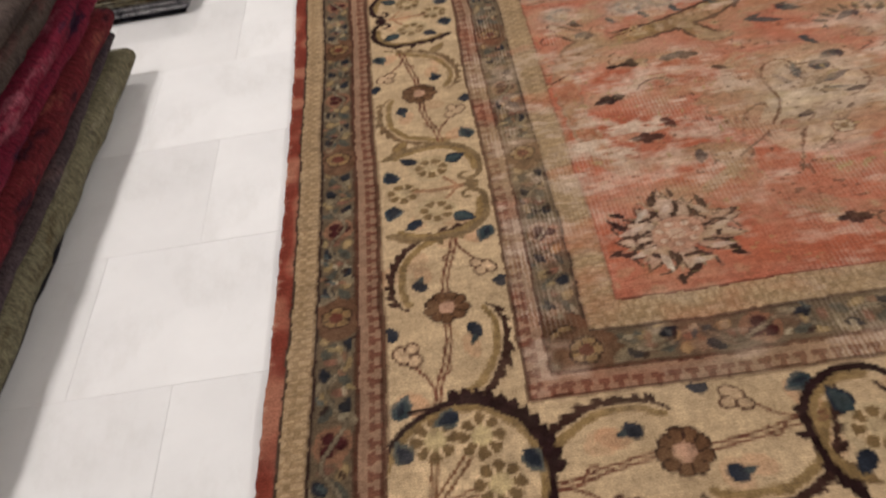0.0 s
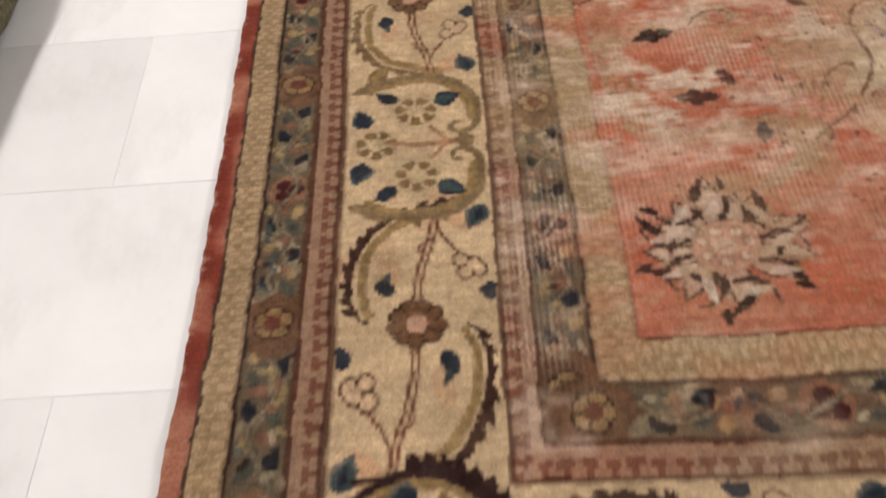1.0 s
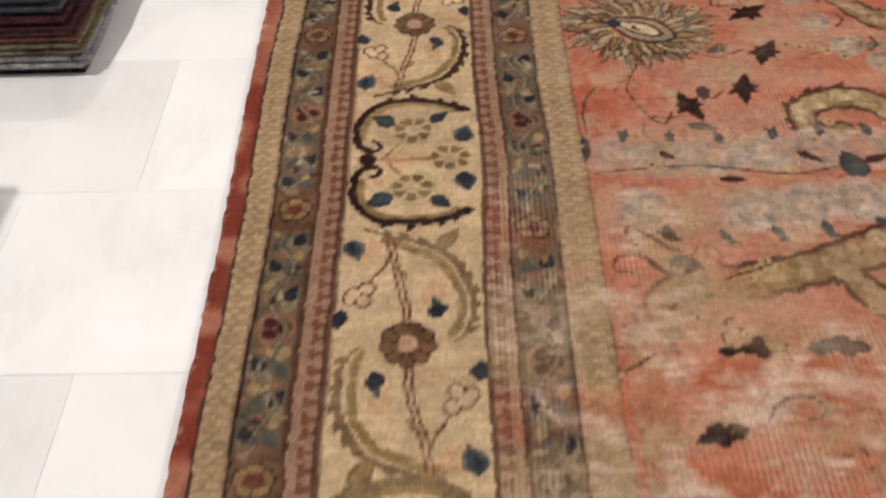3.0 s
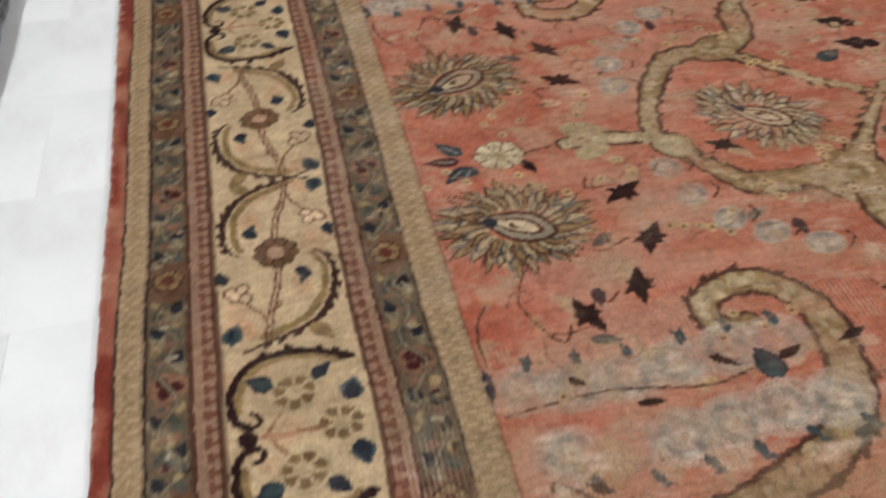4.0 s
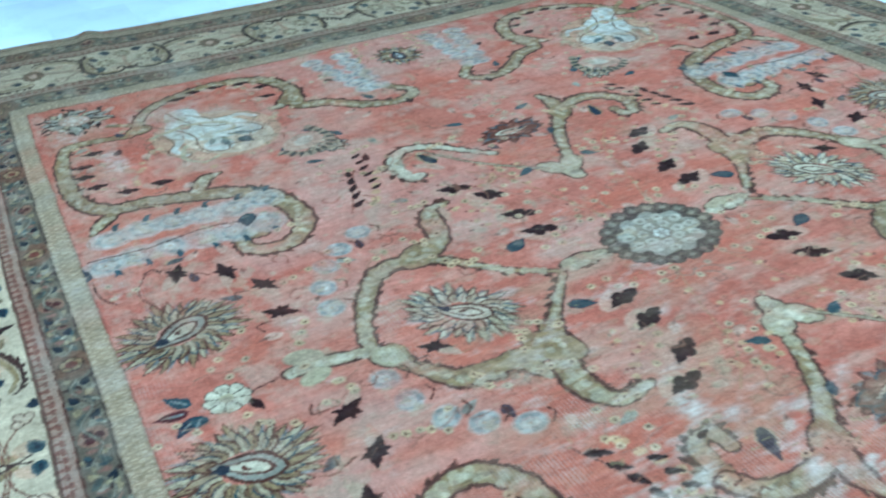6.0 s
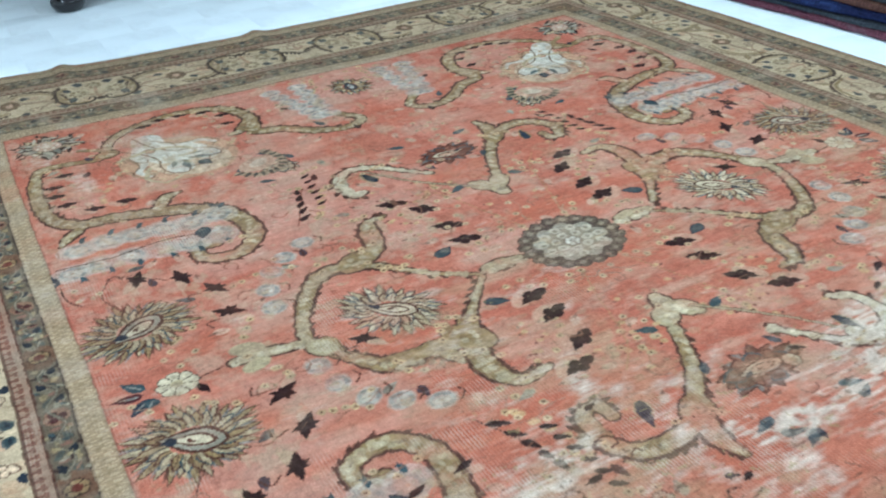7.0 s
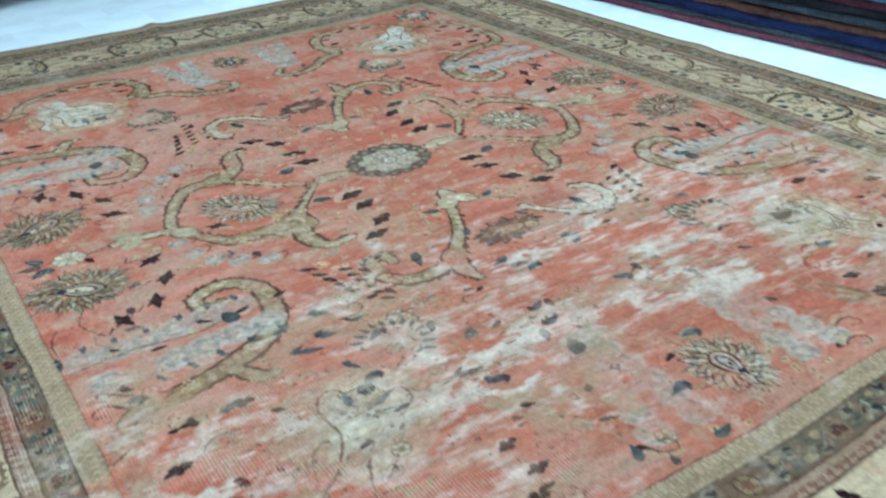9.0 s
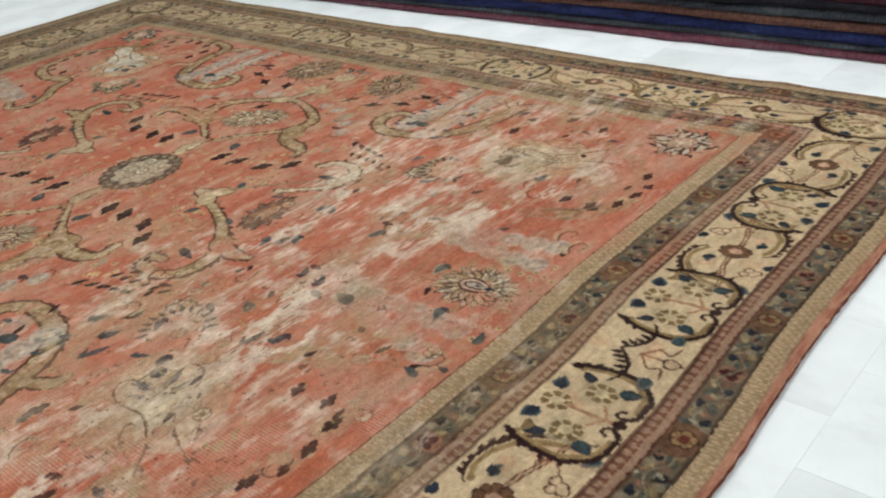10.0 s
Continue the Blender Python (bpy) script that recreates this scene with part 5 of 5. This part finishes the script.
GREEN = wool("olive_wool", (0.19, 0.175, 0.11), (0.26, 0.24, 0.17), (0.12, 0.1, 0.055))
PLUM = wool("plum_grey_wool", (0.075, 0.055, 0.06), (0.13, 0.08, 0.08), (0.04, 0.03, 0.04))
BRICK = wool("brick_wool", (0.14, 0.018, 0.024), (0.22, 0.055, 0.045), (0.035, 0.008, 0.016), scale=20)
CRIMSON = wool("crimson_wool", (0.17, 0.014, 0.035), (0.27, 0.07, 0.1), (0.03, 0.01, 0.03), scale=22)
MOUSE = wool("mouse_grey_wool", (0.09, 0.068, 0.06), (0.14, 0.07, 0.065), (0.05, 0.04, 0.04))
NAVYW = wool("navy_wool", (0.022, 0.028, 0.095), (0.035, 0.05, 0.15), (0.012, 0.012, 0.04))
PINKW = wool("dusty_rose_wool", (0.18, 0.065, 0.09), (0.19, 0.1, 0.12), (0.08, 0.035, 0.06))
RUSTW = wool("rust_wool", (0.13, 0.062, 0.048), (0.19, 0.1, 0.07), (0.05, 0.025, 0.025))
SLATE = wool("slate_wool", (0.06, 0.066, 0.08), (0.1, 0.11, 0.125), (0.028, 0.028, 0.04))
WINE = wool("wine_wool", (0.065, 0.022, 0.032), (0.1, 0.042, 0.05), (0.028, 0.012, 0.018))
BLACKW = wool("black_wool", (0.018, 0.016, 0.022), (0.03, 0.028, 0.04), (0.01, 0.01, 0.014))
ICE = wool("ice_blue_wool", (0.13, 0.19, 0.26), (0.2, 0.26, 0.32), (0.06, 0.09, 0.14))
ASH = wool("ash_wool", (0.3, 0.3, 0.32), (0.42, 0.42, 0.44), (0.03, 0.03, 0.04), scale=34, stretch=(1, 0.8, 1.2))
SAND = wool("sand_wool", (0.2, 0.17, 0.11), (0.27, 0.25, 0.19), (0.1, 0.07, 0.04))

Z = FLOOR
# stack beside the near part of the long side
z = Z
# the black first layer stands for the shaded gap below the olive rug
for h, inset, mat, lb in ((0.02, 0.03, BLACKW, "recessed black layer for the gap shade at the bottom of a stack"), (0.07, 0.0, GREEN, "olive green folded wool rug in a stack"), (0.028, 0.012, PLUM, "plum grey folded rug in a stack"),
                          (0.06, 0.004, BRICK, "brick red folded rug in a stack"), (0.07, 0.012, CRIMSON, "crimson folded pile rug in a stack"), (0.08, 0.03, MOUSE, "grey brown folded rug in a stack")):
    folded_rug(-1.15, 0.88 - inset, lambda y, i=inset: -0.815 - 0.02 * (0.9 - y) - i, -1.75, z, z + h, mat, lb, "rugs in the near stack", int(h * 1000 + z * 977), 1, 0.008, 2 if mat is CRIMSON or mat is MOUSE else 1)
    z += h
# stack beyond it
z = Z
# a black first layer again darkens the gap under the stack
for h, inset, mat, lb in ((0.014, 0.025, BLACKW, "recessed black layer for the gap shade at the bottom of a stack"), (0.03, 0.004, ASH, "pale grey folded rug with a ragged end"), (0.018, 0.0, SAND, "sand coloured folded rug in a stack"), (0.022, 0.006, RUSTW, "rust brown folded rug in a stack"),
                          (0.026, 0.002, WINE, "wine red folded rug in a stack"), (0.03, 0.014, SLATE, "slate grey folded rug in a stack"), (0.05, 0.05, ASH, "mottled white and grey shaggy rug on a stack")):
    folded_rug(1.15 + inset * 0.5, 3.1 - inset, lambda y, i=inset: -0.742 + 0.008 * (y - 1.15) - i, -1.6, z, z + h, mat, lb, "rugs in the far stack", int(h * 1000 + z * 877), 1)
    z += h
# long stack beyond the other long side
z = Z
for k, (h, mat, lb) in enumerate(((0.03, PINKW, "dusty rose folded rug in a long stack"), (0.022, SLATE, "slate grey folded rug in a long stack"), (0.042, NAVYW, "navy blue folded rug in a long stack"), (0.03, RUSTW, "rust brown folded rug in a long stack"),
                                  (0.032, SLATE, "grey folded rug in a long stack"), (0.03, BLACKW, "near-black folded rug in a long stack"), (0.032, WINE, "wine red folded rug in a long stack"), (0.026, ICE, "ice blue folded rug in a long stack"),
                                  (0.036, BLACKW, "near-black folded rug in a long stack"), (0.03, RUSTW, "brown folded rug in a long stack"), (0.04, SLATE, "slate folded rug in a long stack"), (0.04, NAVYW, "navy folded rug on top of a long stack"))):
    folded_rug(-1.9 + 0.02 * (k % 3), 3.66 - 0.015 * (k % 4), lambda y, i=k: 2.845 - 0.045 * y + 0.006 * math.sin(i * 2.1), 3.75, z, z + h, mat, lb, "rugs in the long stack", 31 + 7 * k, -1, 0.008, 1)
    z += h


# ---- trestle table ----
def turned(profile, segs=28):
    bm = bmesh.new()
    rings = [[bm.verts.new((r * math.cos(2 * math.pi * k / segs), r * math.sin(2 * math.pi * k / segs), z)) for k in range(segs)] for r, z in profile]
    for a, b in zip(rings, rings[1:]):
        for k in range(segs):
            bm.faces.new((a[k], a[(k + 1) % segs], b[(k + 1) % segs], b[k]))
    bm.faces.new(rings[0][::-1])
    bm.faces.new(rings[-1])
    return bm


def trestle_table():
    e = new("trestle_table")
    e.location = (0.88, 4.6, FLOOR)
    e.rotation_euler[2] = math.atan2(0.16, 0.88)
    for y, nm in ((0.0, "near"), (1.5, "far")):
        for x in (-0.45, 0.45):
            ball = smooth(part("bun_foot", turned([(0.045, 0.0), (0.062, 0.006), (0.076, 0.03), (0.078, 0.045), (0.07, 0.062), (0.055, 0.07)]), M_DARK, e, "glossy black bun foot"))
            ball.location = (x, y, 0)
            bm = boxed(x - 0.072, x + 0.072, y - 0.06, y + 0.06, 0.068, 0.155, 0.012)
            smooth(part("foot_block", bm, M_WOOD, e))
        bm = bmesh.new()
        prev = None
        for k in range(25):
            x = -0.385 + 0.77 * k / 24
            lo = 0.085 + 0.05 * math.sin(math.pi * k / 24)
            row = [bm.verts.new(v) for v in ((x, y - 0.03, lo), (x, y + 0.03, lo), (x, y + 0.03, 0.16), (x, y - 0.03, 0.16))]
            if prev:
                for i in range(4):
                    bm.faces.new((prev[i], prev[(i + 1) % 4], row[(i + 1) % 4], row[i]))
            prev = row
        part("rail", bm, M_WOOD, e, "arched red-brown wooden rail")
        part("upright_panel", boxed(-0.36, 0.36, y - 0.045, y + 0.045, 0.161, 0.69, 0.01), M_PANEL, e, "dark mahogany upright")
    # unseen shelf and low rails, added to keep light off the floor below
    part("shade_shelf", boxed(-0.4, 0.4, 0.032, 1.468, 0.163, 0.185, 0.004), M_PANEL, e, "unseen dark shelf added to shade the floor under the table")
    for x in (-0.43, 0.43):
        part("shade_rail", boxed(x - 0.02, x + 0.02, 0.062, 1.438, 0.03, 0.15, 0.004), M_PANEL, e)
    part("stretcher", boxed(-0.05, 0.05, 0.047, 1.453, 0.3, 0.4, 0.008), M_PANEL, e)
    part("tabletop", boxed(-0.6, 0.6, -0.25, 1.75, 0.692, 0.735, 0.012), M_WOOD, e)
    return tagged(e, "dark polished wooden trestle table on black bun feet", "table")


trestle_table()


# a rolled blue rug on the floor behind the table
def rolled_rug():
    bm = bmesh.new()
    n, turns = 120, 5
    rows = []
    for k in range(n + 1):
        a = 2 * math.pi * turns * k / n
        r = 0.03 + 0.075 * k / n
        rows.append([bm.verts.new((x, r * math.cos(a), 0.108 + r * math.sin(a) )) for x in (-0.8, 0.0, 0.8)])
    for a, b in zip(rows, rows[1:]):
        for i in range(2):
            bm.faces.new((a[i], a[i + 1], b[i + 1], b[i]))
    bmesh.ops.solidify(bm, geom=bm.faces[:], thickness=0.01)
    ob = smooth(part("rolled_rug", bm, wool("petrol_wool", (0.02, 0.05, 0.075), (0.05, 0.1, 0.12), (0.01, 0.02, 0.035))))
    ob.location = (0.1, 5.35, FLOOR)
    ob.rotation_euler[2] = 0.15
    return tagged(ob, "rolled petrol blue rug lying on the floor behind the table", "rug")


rolled_rug()

# ---- floor tiles ----
TS = 0.305
tile = bmesh.new()
box(tile, -TS / 2 + 0.0002, TS / 2 - 0.0002, -TS / 2 + 0.0002, TS / 2 - 0.0002, -0.01, 0.0)
bmesh.ops.bevel(tile, geom=[e for e in tile.edges if all(v.co.z > -0.005 for v in e.verts)], offset=0.0003, segments=1, affect="EDGES")
tile_mesh = bpy.data.meshes.new("tile")
tile.to_mesh(tile_mesh)
tile.free()
tile_mesh.materials.append(M_MARBLE)
rest = bmesh.new()
for r in range(-12, 26):
    y = 0.43 + TS * r
    for q in range(-9, 20):
        x = -0.615 + TS * (q + (0.5 if r % 2 == 0 else 1.0))
        if not (X0 < x < X1 and Y0 < y < Y1):
            continue
        under = -0.25 < x < 2.3 and -0.3 < y < 3.3
        if under:
            continue
        if -1.0 < x < 3.0 and -1.0 < y < 5.4:
            t = new("tile", tile_mesh)
            t.location = (x, y, FLOOR + 0.0002 * math.sin(12.9 * q + 7.7 * r))
            t.parent = floor
        else:
            box(rest, x - TS / 2 + 0.0007, x + TS / 2 - 0.0007, y - TS / 2 + 0.0007, y + TS / 2 - 0.0007, FLOOR - 0.01, FLOOR)
far_tiles = part("far_tiles", rest, M_MARBLE, floor)
tagged(far_tiles, kind="stuff")
